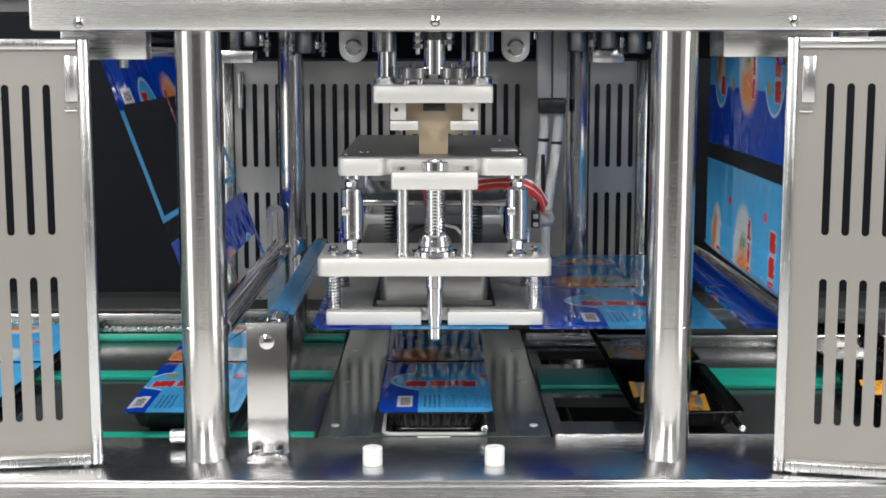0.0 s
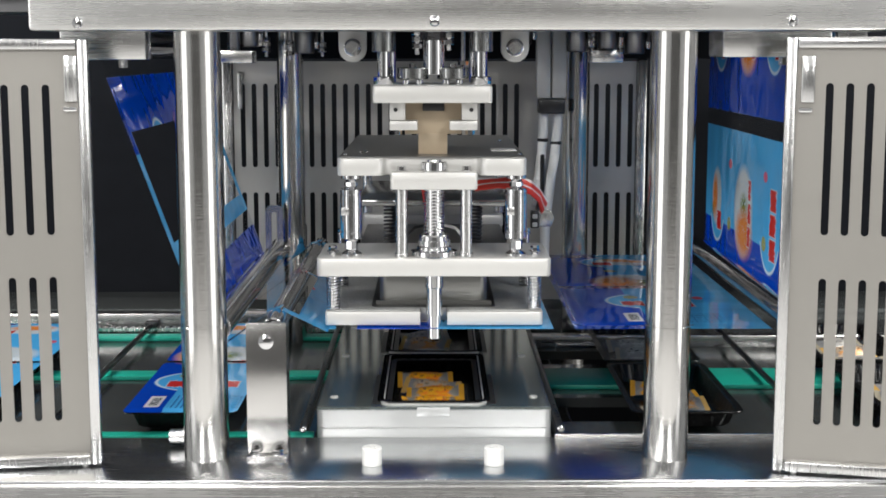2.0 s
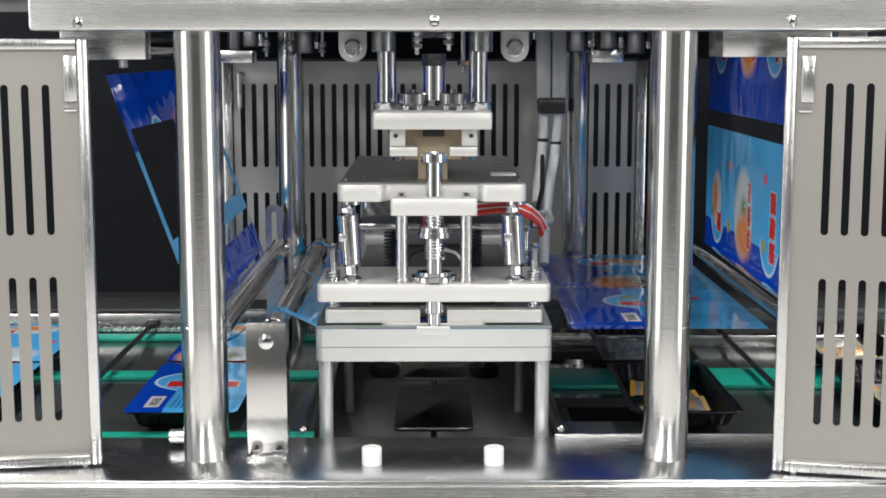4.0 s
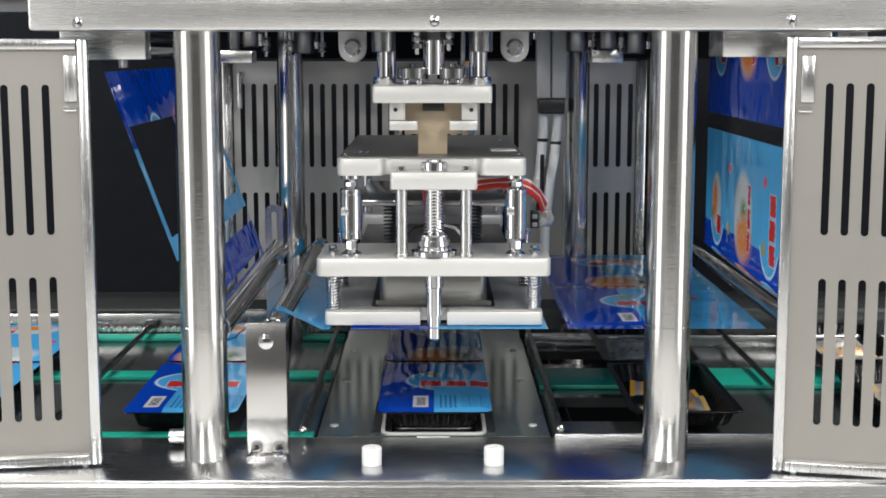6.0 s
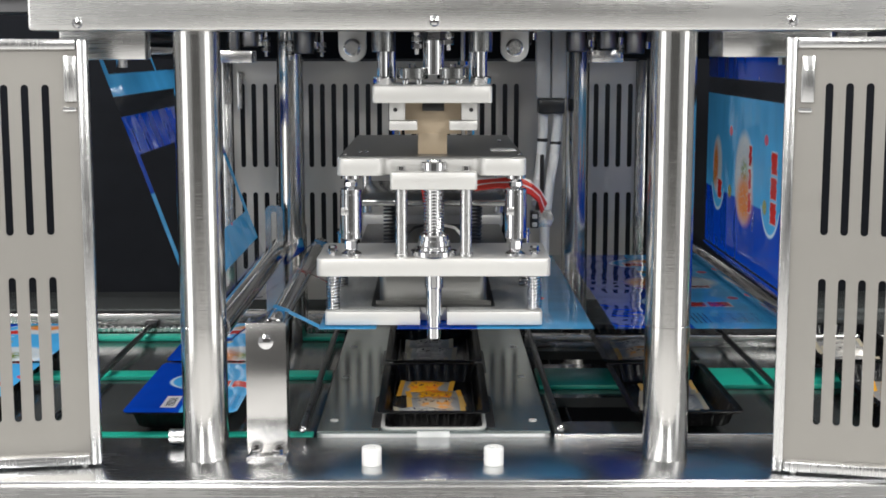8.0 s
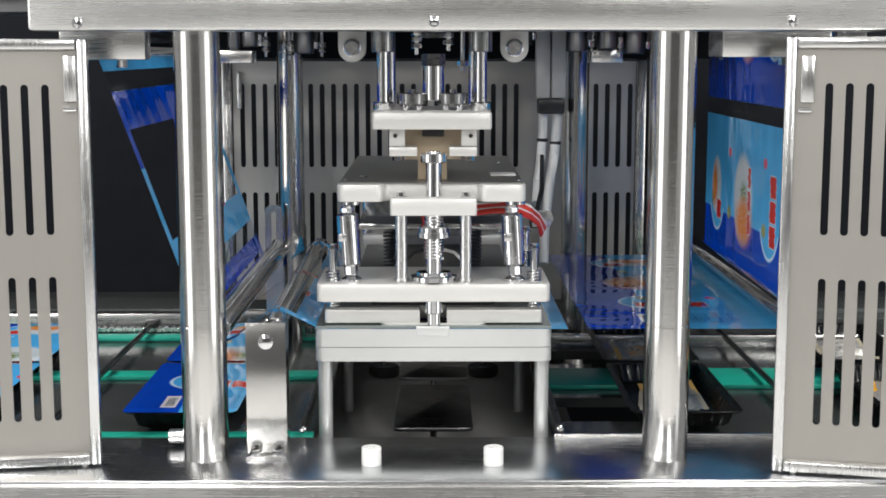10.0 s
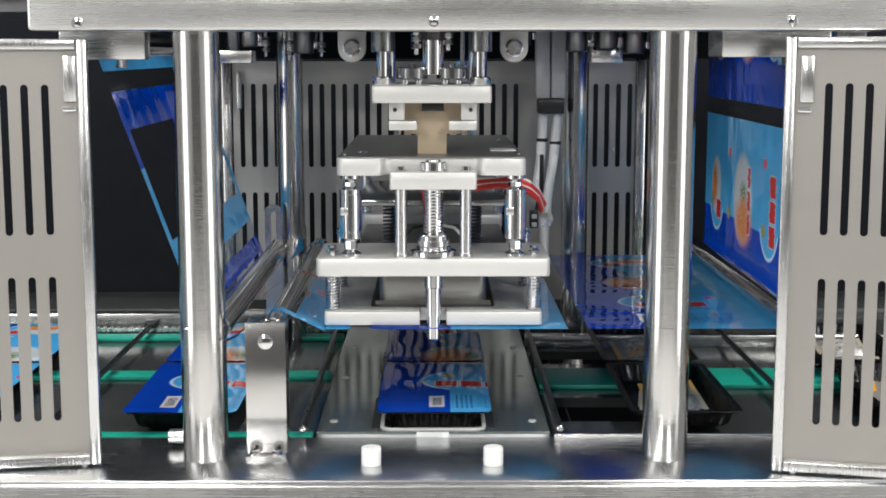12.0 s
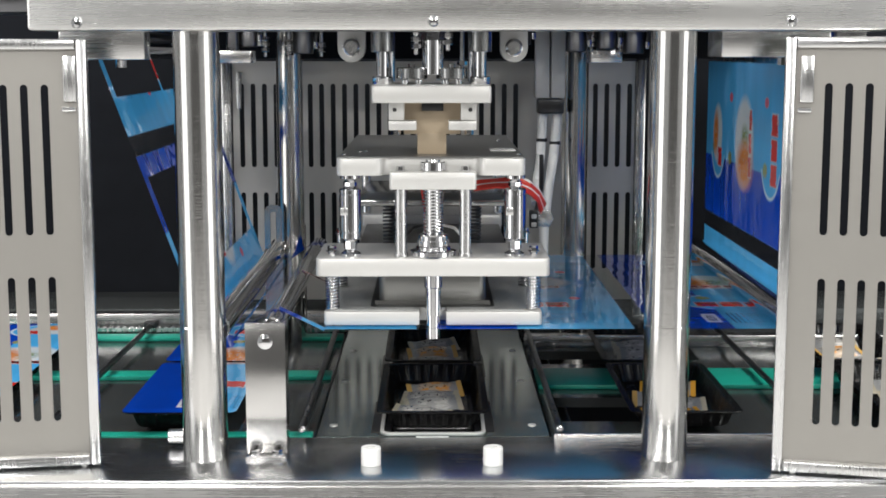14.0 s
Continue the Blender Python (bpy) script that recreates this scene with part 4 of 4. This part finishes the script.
    paint(both(inside(r, -0.029, -0.008), inside(y, base + 0.006, base + 0.066)), (0.76, 0.77, 0.80))
    bars = n.math("FRACT", n.math("MULTIPLY", r, 620.0))
    paint(both(both(inside(r, -0.0245, -0.0115), inside(y, base + 0.014, base + 0.056)), above(bars, 0.42, 0.05)), (0.03, 0.03, 0.04))
    clear = inside(r, 0.155, 0.183, 0.0006)
    n.set(base=colour, rough=0.03, spec=0.5)
    crease = n.noise(n.coords("UV", (5, 9, 1)), 2.2, 0.6, 0.4)
    n.bump(crease, ripple, 0.005)
    n.set(coat=coat)
    n.tree.links.new(n.bsdf.inputs["Normal"].links[0].from_socket, n.bsdf.inputs["Coat Normal"])
    # the clear stripe lets most light through
    clear_glass = n.add("ShaderNodeBsdfTransparent")
    clear_glass.inputs[0].default_value = (0.78, 0.8, 0.82, 1)
    gloss = n.add("ShaderNodeBsdfGlossy")
    gloss.inputs["Roughness"].default_value = 0.12
    mix1 = n.add("ShaderNodeMixShader")
    mix1.inputs[0].default_value = 0.08
    n.tree.links.new(clear_glass.outputs[0], mix1.inputs[1])
    n.tree.links.new(gloss.outputs[0], mix1.inputs[2])
    # thin film lets some light through
    through_film = n.add("ShaderNodeBsdfTranslucent")
    n.put(through_film.inputs[0], colour)
    body = n.add("ShaderNodeMixShader")
    body.inputs[0].default_value = 0.30
    n.tree.links.new(n.bsdf.outputs[0], body.inputs[1])
    n.tree.links.new(through_film.outputs[0], body.inputs[2])
    mix2 = n.add("ShaderNodeMixShader")
    out = n.tree.nodes["Material Output"]
    n.tree.links.new(clear, mix2.inputs[0])
    n.tree.links.new(body.outputs[0], mix2.inputs[1])
    n.tree.links.new(mix1.outputs[0], mix2.inputs[2])
    n.tree.links.new(mix2.outputs[0], out.inputs[0])
    return n.mat


FILM = printed_film("printed_lidding_film", 0.42, 0.8)
LID_FILM = printed_film("printed_lid_film", 0.14, 0.15)


def film_mesh(name, pieces, centre, z=0.0):
    """Flat film out of rectangles (x0, x1, y0, y1), with the print mapped on; x is measured from centre."""
    bm = bmesh.new()
    layer = bm.loops.layers.uv.new("web")
    for outline in pieces:
        if len(outline) == 4 and not isinstance(outline[0], tuple):
            x0, x1, y0, y1 = outline
            outline = [(x0, y0), (x1, y0), (x1, y1), (x0, y1)]
        f = bm.faces.new([bm.verts.new((x, y, z)) for x, y in outline])
        for lp in f.loops:
            lp[layer].uv = (lp.vert.co.x + centre, lp.vert.co.y)
    mesh = bpy.data.meshes.new(name)
    bm.to_mesh(mesh)
    bm.free()
    mesh.materials.append(FILM)
    return mesh


# the web's path, by metres downstream of the head's centre: (kind, length, data)
LEAN = math.atan(0.355)
R_BEND = 0.018
ROLLER_A, ROLLER_B = (-0.281, 1.1055, 0.026), (-0.208, 1.1085, 0.0145)


def on_circle(c, degrees):
    return (c[0] + c[2] * math.cos(radians(degrees)), c[1] + c[2] * math.sin(radians(degrees)))


def outfeed_path():
    """Flat out of the head, over the slim roller, under the large one and up the lean."""
    leave = (-0.150, FILM_Z)
    up, down, foot = on_circle(ROLLER_B, 66), on_circle(ROLLER_B, 120), on_circle(ROLLER_A, -60)
    end_angle = -180 + math.degrees(LEAN)
    top = on_circle(ROLLER_A, end_angle)
    far = (top[0] - 0.8 * math.sin(LEAN), top[1] + 0.8 * math.cos(LEAN))
    return [("line", math.dist(leave, up), (leave, up)), ("arc", radians(54) * ROLLER_B[2], (ROLLER_B, 66, 120)), ("line", math.dist(down, foot), (down, foot)),
            ("arc", radians(-60 - end_angle) * ROLLER_A[2], (ROLLER_A, -60, end_angle)), ("line", 0.8, (top, far))]


OUTFEED = outfeed_path()


def web_place(p):
    """Place and pitch of the web p metres downstream: down the right, flat under the head, up the left."""
    bend_r = math.pi / 2
    flat_r = WEB_X - R_BEND
    sag = R_BEND * bend_r + 0.020
    if p > 0.150:
        d = p - 0.150
        for kind, length, data in OUTFEED:
            if d <= length or data is OUTFEED[-1][2]:
                break
            d -= length
        f = d / length
        if kind == "line":
            (x0, z0), (x1, z1) = data
            return x0 + (x1 - x0) * f, z0 + (z1 - z0) * f, math.atan2(z1 - z0, x0 - x1)
        c, a0, a1 = data
        a = a0 + (a1 - a0) * f
        x, z = on_circle(c, a)
        return x, z, radians(90 - a if a1 > a0 else -90 - a)
    if p > -flat_r:
        return -p, FILM_Z, 0.0
    if p > -flat_r - sag:
        a = (-p - flat_r) / sag * bend_r
        return flat_r + R_BEND * math.sin(a), FILM_Z + R_BEND * (1 - math.cos(a)), -a
    d = -p - flat_r - sag
    return WEB_X, FILM_Z + R_BEND + d, -bend_r


def web_pose(u, t):
    x, z, a = web_place(travel(t) - u)
    return Matrix.Translation((x, 0, z)) @ Matrix.Rotation(a, 4, "Y")


STEP = FEED / 12
LIDS_Y = ((0.112, 0.412), (0.424, 0.724))
STRIPS = []


def lidding_film():
    t = thing("lidding_film", "glossy blue printed lidding film running through the machine", "film")
    for i in range(-48, 67):
        u = i * STEP
        k = i % 12
        holed = (k <= 3 or k >= 9) and -48 <= i <= 15
        h = STEP / 2
        if holed:
            pieces = [(-h, h, FILM_Y0, LIDS_Y[0][0]), (-h, h, LIDS_Y[0][1], LIDS_Y[1][0]), (-h, h, LIDS_Y[1][1], FILM_Y1)]
        else:
            pieces = [(-h, h, FILM_Y0, FILM_Y1)]
        for piece in pieces:
            ob = new("film_strip", film_mesh("film_strip", [piece], u))
            ob.parent = t
            STRIPS.append((ob, u))
    return t


lidding_film()
LIDS = []


def lid_mesh(k, h, y0, y1, u, cut):
    """One band of a lid: flat on the tray's flange, gently bulged and creased inside it."""
    bm = bmesh.new()
    layer = bm.loops.layers.uv.new("web")
    nx, ny = 5, 44
    half = 3.5 * 2 * h
    grid = []
    for i in range(nx + 1):
        x = -h + 2 * h * i / nx
        gx = x + k * 2 * h
        ex = half - abs(gx)
        cut_in = 0.010 - math.sqrt(max(0.0, 0.010 ** 2 - max(0.0, 0.010 - ex) ** 2))
        row = []
        for j in range(ny + 1):
            y = y0 + cut_in + (y1 - y0 - 2 * cut_in) * j / ny
            e = min(ex, y - y0, y1 - y)
            f = max(0.0, min(1.0, (e - 0.006) / 0.007))
            f = f * f * (3 - 2 * f)
            z = f * (0.0016 + 0.0009 * noise.noise(Vector((gx * 28, y * 16, cut * 3.1 + y0 * 20)))) + (1 - f) * 0.0003 * noise.noise(Vector((gx * 60, y * 60, cut)))
            row.append(bm.verts.new((x, y, z)))
        grid.append(row)
    for i in range(nx):
        for j in range(ny):
            f = bm.faces.new((grid[i][j], grid[i + 1][j], grid[i + 1][j + 1], grid[i][j + 1]))
            f.smooth = True
            for lp in f.loops:
                lp[layer].uv = (lp.vert.co.x + u, lp.vert.co.y)
    mesh = bpy.data.meshes.new("lid_band")
    bm.to_mesh(mesh)
    bm.free()
    mesh.materials.append(LID_FILM)
    return mesh


def film_lid(cut, y0, y1):
    """A lid of seven bands of film: part of the web until it is cut and sealed to its tray."""
    t = thing("film_lid", "glossy blue printed film lid of a food tray", "lid", "film lids")
    bands = []
    for k in range(-3, 4):
        u = cut * FEED + k * STEP
        h = STEP / 2
        ob = new("lid_band", lid_mesh(k, h, y0, y1, u, cut))
        ob.parent = t
        bands.append((ob, u))
    LIDS.append((t, cut, bands))


for cut in (-2, -1, 0, 1, 2):
    for y0, y1 in LIDS_Y:
        film_lid(cut - 1, y0, y1)


def deflection_roller(x, z, r, y0, y1, label):
    t = thing("deflection_roller", label, "roller", "film rollers")
    bm = bmesh.new()
    rod_y(bm, x, z, y0, y1, r, 0.002, 36)
    part("tube", bm, CHROME, t)
    for y in (y0 - 0.02, y1):
        bm = bmesh.new()
        rod_y(bm, x, z, y, y + 0.02, 0.006, 0.001, 16)
        part("journal", bm, TUBE, t)


deflection_roller(ROLLER_A[0], ROLLER_A[1], 0.0176, 0.05, 0.80, "chromed film roller over the outfeed conveyor")
deflection_roller(ROLLER_B[0], ROLLER_B[1], 0.0136, 0.036, 0.80, "slim chromed film roller on its bracket")
deflection_roller(WEB_X - 0.0185, FILM_Z + 0.0185, 0.0172, 0.04, 0.80, "chromed film roller at the infeed side")
deflection_roller(-0.44, 1.468, 0.02, 0.06, 0.80, "film roller high on the outfeed side")


def support_bracket(x, y, half, top):
    t = thing("support_bracket", "flat slotted stainless bracket beside the film rollers", "bracket", "roller brackets")
    bm = bmesh.new()
    height = top - 0.952
    outer = rounded(-half, half, 0, height, half * 0.75)
    inner = rounded(-half * 0.32, half * 0.32, height - 0.075, height - 0.012, half * 0.3)
    ring_prism(bm, outer, inner, 0, 0.006)
    ob = part("plate", bm, BRUSHED_UP, t)
    ob.matrix_basis = Matrix.Translation((x, y, 0.952)) @ Matrix.Rotation(radians(90), 4, "X")
    bm = bmesh.new()
    box(bm, x - half, x + half, y - 0.006, y + 0.02, 0.940, 0.952, 0.001)
    part("foot", bm, BRUSHED, t)


support_bracket(-0.284, 0.73, 0.0155, 1.190)
support_bracket(-0.243, 0.80, 0.010, 1.15)


# ---- trays, their sachets, and the pusher bars ----
TRAY_Z, FLANGE = 0.949, 0.977


def tray_mesh(first, last):
    """A black moulded tray: ribbed sloping walls, a floor and a rolled flange; x and y from its centre."""
    bm = bmesh.new()
    rings = []
    sections = [(0.0765, 0.149, 0.0258, 0.014), (0.0770, 0.1495, 0.0274, 0.014), (0.0765, 0.149, 0.0280, 0.014), (0.0685, 0.141, 0.0280, 0.012), (0.0672, 0.1397, 0.0268, 0.012),
                (0.061, 0.133, 0.006, 0.012), (0.057, 0.129, 0.0022, 0.012), (0.050, 0.122, 0.0012, 0.012)]
    for i, (hx, hy, z, rad) in enumerate(sections):
        if not first <= i <= last:
            continue
        ring = []
        loop = rounded(-hx, hx, -hy, hy, rad, 4)
        dense = []
        for a, b in zip(loop, loop[1:] + loop[:1]):
            n = max(1, int(math.dist(a, b) / 0.004))
            n = 28 if math.dist(a, b) > 0.2 else (14 if math.dist(a, b) > 0.05 else 1)
            n *= 2
            dense += [(a[0] + (b[0] - a[0]) * k / n, a[1] + (b[1] - a[1]) * k / n) for k in range(n)]
        for k, (x, y) in enumerate(dense):
            rib = 0.0011 if i in (4, 5) and k % 4 < 2 else 0.0
            f = 1 - rib / 0.06
            ring.append(bm.verts.new((x * f, y * f, z)))
        rings.append(ring)
    for a, b in zip(rings, rings[1:]):
        n = len(a)
        for k in range(n):
            j = (k + 1) % n
            bm.faces.new((a[k], a[j], b[j], b[k]))
    if last == 7:
        bm.faces.new(rings[-1])
    bmesh.ops.solidify(bm, geom=bm.faces[:], thickness=0.0008)
    bmesh.ops.recalc_face_normals(bm, faces=bm.faces[:])
    return bm


def food_tray():
    t = thing("food_tray", "black moulded plastic food tray with ribbed sides", "tray", "food trays")
    part("bowl", tray_mesh(3, 7), TRAY_BLACK, t)
    part("flange", tray_mesh(0, 3), TRAY_BLACK, t)
    return t


TRAYS = []
first = food_tray()
for j in range(-2, 6):
    for row, (y0, y1) in enumerate(LIDS_Y):
        ob = first if not TRAYS else copy_thing(first, pose(0, 0, 0))
        TRAYS.append((ob, j, row))


def sachet_material(name, main, film, band, print_c):
    """Crinkled film with a printed middle, bare film beside it and coloured end seals."""
    n = Nodes(name)
    c = n.coords("Object")
    sep = n.add("ShaderNodeSeparateXYZ")
    n.tree.links.new(c, sep.inputs[0])
    crinkle = n.noise(c, 110, 4, 0.6)
    ink = n.noise(n.coords("Object", (1, 2.2, 1)), 60, 2)
    reach = n.math("ADD", n.math("ABSOLUTE", sep.outputs[0]), n.span(ink, 0.3, 0.7, -0.006, 0.006))
    col = n.mix(n.span(ink, 0.52, 0.58), main, print_c)
    lettering = n.noise(n.coords("Object", (1, 0.6, 1)), 260, 2)
    col = n.mix(n.math("MULTIPLY", n.span(lettering, 0.6, 0.63), n.span(n.math("ABSOLUTE", sep.outputs[1]), 0.007, 0.006)), col, (0.05, 0.04, 0.03))
    col = n.mix(n.span(reach, 0.022, 0.026), col, film)
    n.set(base=n.mix(n.span(n.math("ABSOLUTE", sep.outputs[0]), 0.033, 0.034), col, band), rough=0.2, spec=0.6, metal=0.1)
    n.bump(crinkle, 0.7, 0.003)
    return n.mat


YELLOW_SACHET = sachet_material("yellow_sachet_film", (0.80, 0.36, 0.015), (0.30, 0.28, 0.24), (0.74, 0.36, 0.03), (0.82, 0.24, 0.02))
SILVER_SACHET = sachet_material("clear_sachet_film", (0.34, 0.33, 0.31), (0.26, 0.26, 0.255), (0.36, 0.32, 0.24), (0.46, 0.44, 0.40))
MIXED_SACHET = sachet_material("orange_sachet_film", (0.44, 0.34, 0.24), (0.28, 0.27, 0.26), (0.60, 0.36, 0.10), (0.62, 0.28, 0.08))


def sachet_mesh(seed):
    """A pillow sachet with crimped ends, lying flat; about 80 by 45 mm."""
    rng = random.Random(seed)
    bm = bmesh.new()
    nx, ny = 18, 10
    top, bottom = [], []
    for i in range(nx + 1):
        for j in range(ny + 1):
            x, y = (i / nx - 0.5), (j / ny - 0.5)
            fill = max(0.0, 1 - (abs(x) / 0.42) ** 3) * max(0.0, 1 - (abs(y) / 0.5) ** 2.2)
            crimp = 0.0006 * math.sin(y * 90) if abs(x) > 0.43 else 0.0
            lump = 0.002 * noise.noise(Vector((x * 5 + seed, y * 5, seed * 0.7)))
            px, py = x * 0.082, y * (0.046 if abs(x) > 0.42 else 0.042)
            top.append(bm.verts.new((px, py, 0.004 + 0.0085 * fill + crimp + lump * fill)))
            bottom.append(bm.verts.new((px, py, 0.0038 - 0.0038 * min(1, fill * 1.6) + crimp)))
    w = ny + 1
    for i in range(nx):
        for j in range(ny):
            a, b, c, d = i * w + j, (i + 1) * w + j, (i + 1) * w + j + 1, i * w + j + 1
            bm.faces.new((top[a], top[b], top[c], top[d]))
            bm.faces.new((bottom[d], bottom[c], bottom[b], bottom[a]))
    edge = [(i * w, (i + 1) * w) for i in range(nx)] + [(nx * w + j, nx * w + j + 1) for j in range(ny)]
    edge += [((i + 1) * w + ny, i * w + ny) for i in range(nx)] + [(j + 1, j) for j in range(ny)]
    for a, b in edge:
        bm.faces.new((bottom[a], bottom[b], top[b], top[a]))
    return bm


SACHETS = []
PACKS = {"yellow": (YELLOW_SACHET, "shiny yellow foil food sachet lying in a tray"), "silver": (SILVER_SACHET, "clear crinkled food sachet lying in a tray"),
         "mixed": (MIXED_SACHET, "clear sachet with orange print lying in a tray")}
FILLS = {1: (("yellow", "yellow", "mixed", "yellow"), ("silver", "mixed", "silver")), 2: (("silver", "mixed", "yellow", "yellow"), ("silver", "silver", "silver")),
         3: (("silver", "silver", "silver", "mixed"), ("silver", "mixed", "silver")), 4: (("yellow", "silver", "mixed", "yellow"), ("silver", "silver", "silver")),
         5: (("silver", "yellow", "silver", "silver"), ("silver", "mixed", "silver"))}
PACK_MESHES = {}
for kind in PACKS:
    for seed in range(2):
        ob = link("food_sachet", sachet_mesh(seed + len(kind)), PACKS[kind][0])
        PACK_MESHES[kind, seed] = ob.data
        bpy.data.objects.remove(ob)
rng = random.Random(5)
for j, rows in FILLS.items():
    for row, kinds in enumerate(rows):
        for i, kind in enumerate(kinds):
            ob = tagged(new("food_sachet", PACK_MESHES[kind, i % 2]), PACKS[kind][1], "sachet", "food sachets")
            dy = -0.098 + 0.132 * i / (len(kinds) - 1) + rng.uniform(-0.006, 0.006)
            local = pose(rng.uniform(-0.018, 0.004), dy, 0.0085 + (0.002 if i % 2 else 0), 15 if i else 9, rng.uniform(-4, 4), rng.uniform(-12, 12))
            SACHETS.append((ob, j, row, local))


def tray_place(j, row, t):
    y0, y1 = LIDS_Y[row]
    x = j * PITCH - tray_shift(t) - 0.0015
    z = TRAY_Z
    if abs(x) < 0.05:
        z += max(0.0, die_lift(t) + 0.9505 - (FLANGE - 0.0015))
    return pose(x, (y0 + y1) / 2, z)


BARS = []


def pusher_bar():
    t = thing("pusher_bar", "dark round pusher bar across the conveyor", "bar", "pusher bars")
    bm = bmesh.new()
    rod_y(bm, 0, 0.9595, 0.092, 0.85, 0.0048, 0.001, 14)
    part("bar", bm, DARK_STEEL, t)
    bm = bmesh.new()
    box(bm, -0.011, 0.011, 0.790, 0.822, 0.9555, 0.967, 0.002)
    part("chain_shoe", bm, BLACK_PART, t)
    bm = bmesh.new()
    turned(bm, [(0.0046, 0.0), (0.0046, 0.002), (0.003, 0.003)], Matrix.Translation((0, 0.0925, 0.9595)) @ Matrix.Rotation(radians(90), 4, "X"), 16)
    part("end_cap", bm, CHROME, t)
    return t


first_bar = pusher_bar()
for j in range(-3, 5):
    BARS.append((first_bar if not BARS else copy_thing(first_bar, pose(0, 0, 0)), j))


def bar_place(j, t):
    # between strokes a bar waits midway; before each stroke it closes up behind a tray, after it, it backs off
    total = 0.0
    for k in range(3):
        lead = lerp([(-0.28, 0.0), (-0.14, 0.103)], t - k * CYCLE) - lerp([(0.75, 0.0), (0.86, 0.103)], t - k * CYCLE)
        total += lead
    return pose((j + 0.5) * PITCH - 0.004 - tray_shift(t) - total, 0, 0)


def lid_place(cut, t):
    """How far a lid has left the web's plane since it was sealed: it goes with its tray."""
    j = cut + 1
    sealed = 4.0 + cut * CYCLE
    if t < sealed:
        return pose(0, 0, 0)
    m = tray_place(j, 0, t)
    x = m.translation.x + 0.0015
    return pose(x, 0, m.translation.z + (FLANGE - TRAY_Z) + 0.0006 - FILM_Z)


def motions():
    walk(DIE, keyed_rows(lambda t: pose(0, 0, die_lift(t))))
    walk(HEAD, keyed_rows(lambda t: pose(0, 0, head_drop(t))))

    def stripper_place(t):
        touch = die_lift(t) - RISE + 0.003
        return pose(0, 0, max(0.0, touch - head_drop(t)))

    def link_place(x, t):
        base = Matrix.Translation((x, 0.108, 1.1985))
        return base @ Matrix.Rotation(radians(3.2 * head_drop(t) / 0.034), 4, "Y") @ base.inverted()

    for ob, x in LINKS:
        walk(ob, keyed_rows(lambda t: link_place(x, t)))
    walk(STRIPPER, keyed_rows(stripper_place))
    walk(PIN, keyed_rows(lambda t: pose(0, 0, max(0.0, die_lift(t) - RISE + 0.011 - head_drop(t)))))
    for ob, u in STRIPS:
        walk(ob, keyed_rows(lambda t: web_pose(u, t)))
    for t_lid, cut, bands in LIDS:
        sealed = 4.0 + cut * CYCLE
        walk(t_lid, keyed_rows(lambda t: lid_place(cut, t)))
        for ob, u in bands:
            walk(ob, keyed_rows(lambda t: web_pose(u, t) if t < sealed and cut >= 0 else pose(u - cut * FEED, 0, FILM_Z)))
    for ob, j, row in TRAYS:
        walk(ob, keyed_rows(lambda t: tray_place(j, row, t)))
    for ob, j, row, local in SACHETS:
        walk(ob, keyed_rows(lambda t: tray_place(j, row, t) @ local))
    for ob, j in BARS:
        walk(ob, keyed_rows(lambda t: bar_place(j, t)))


motions()
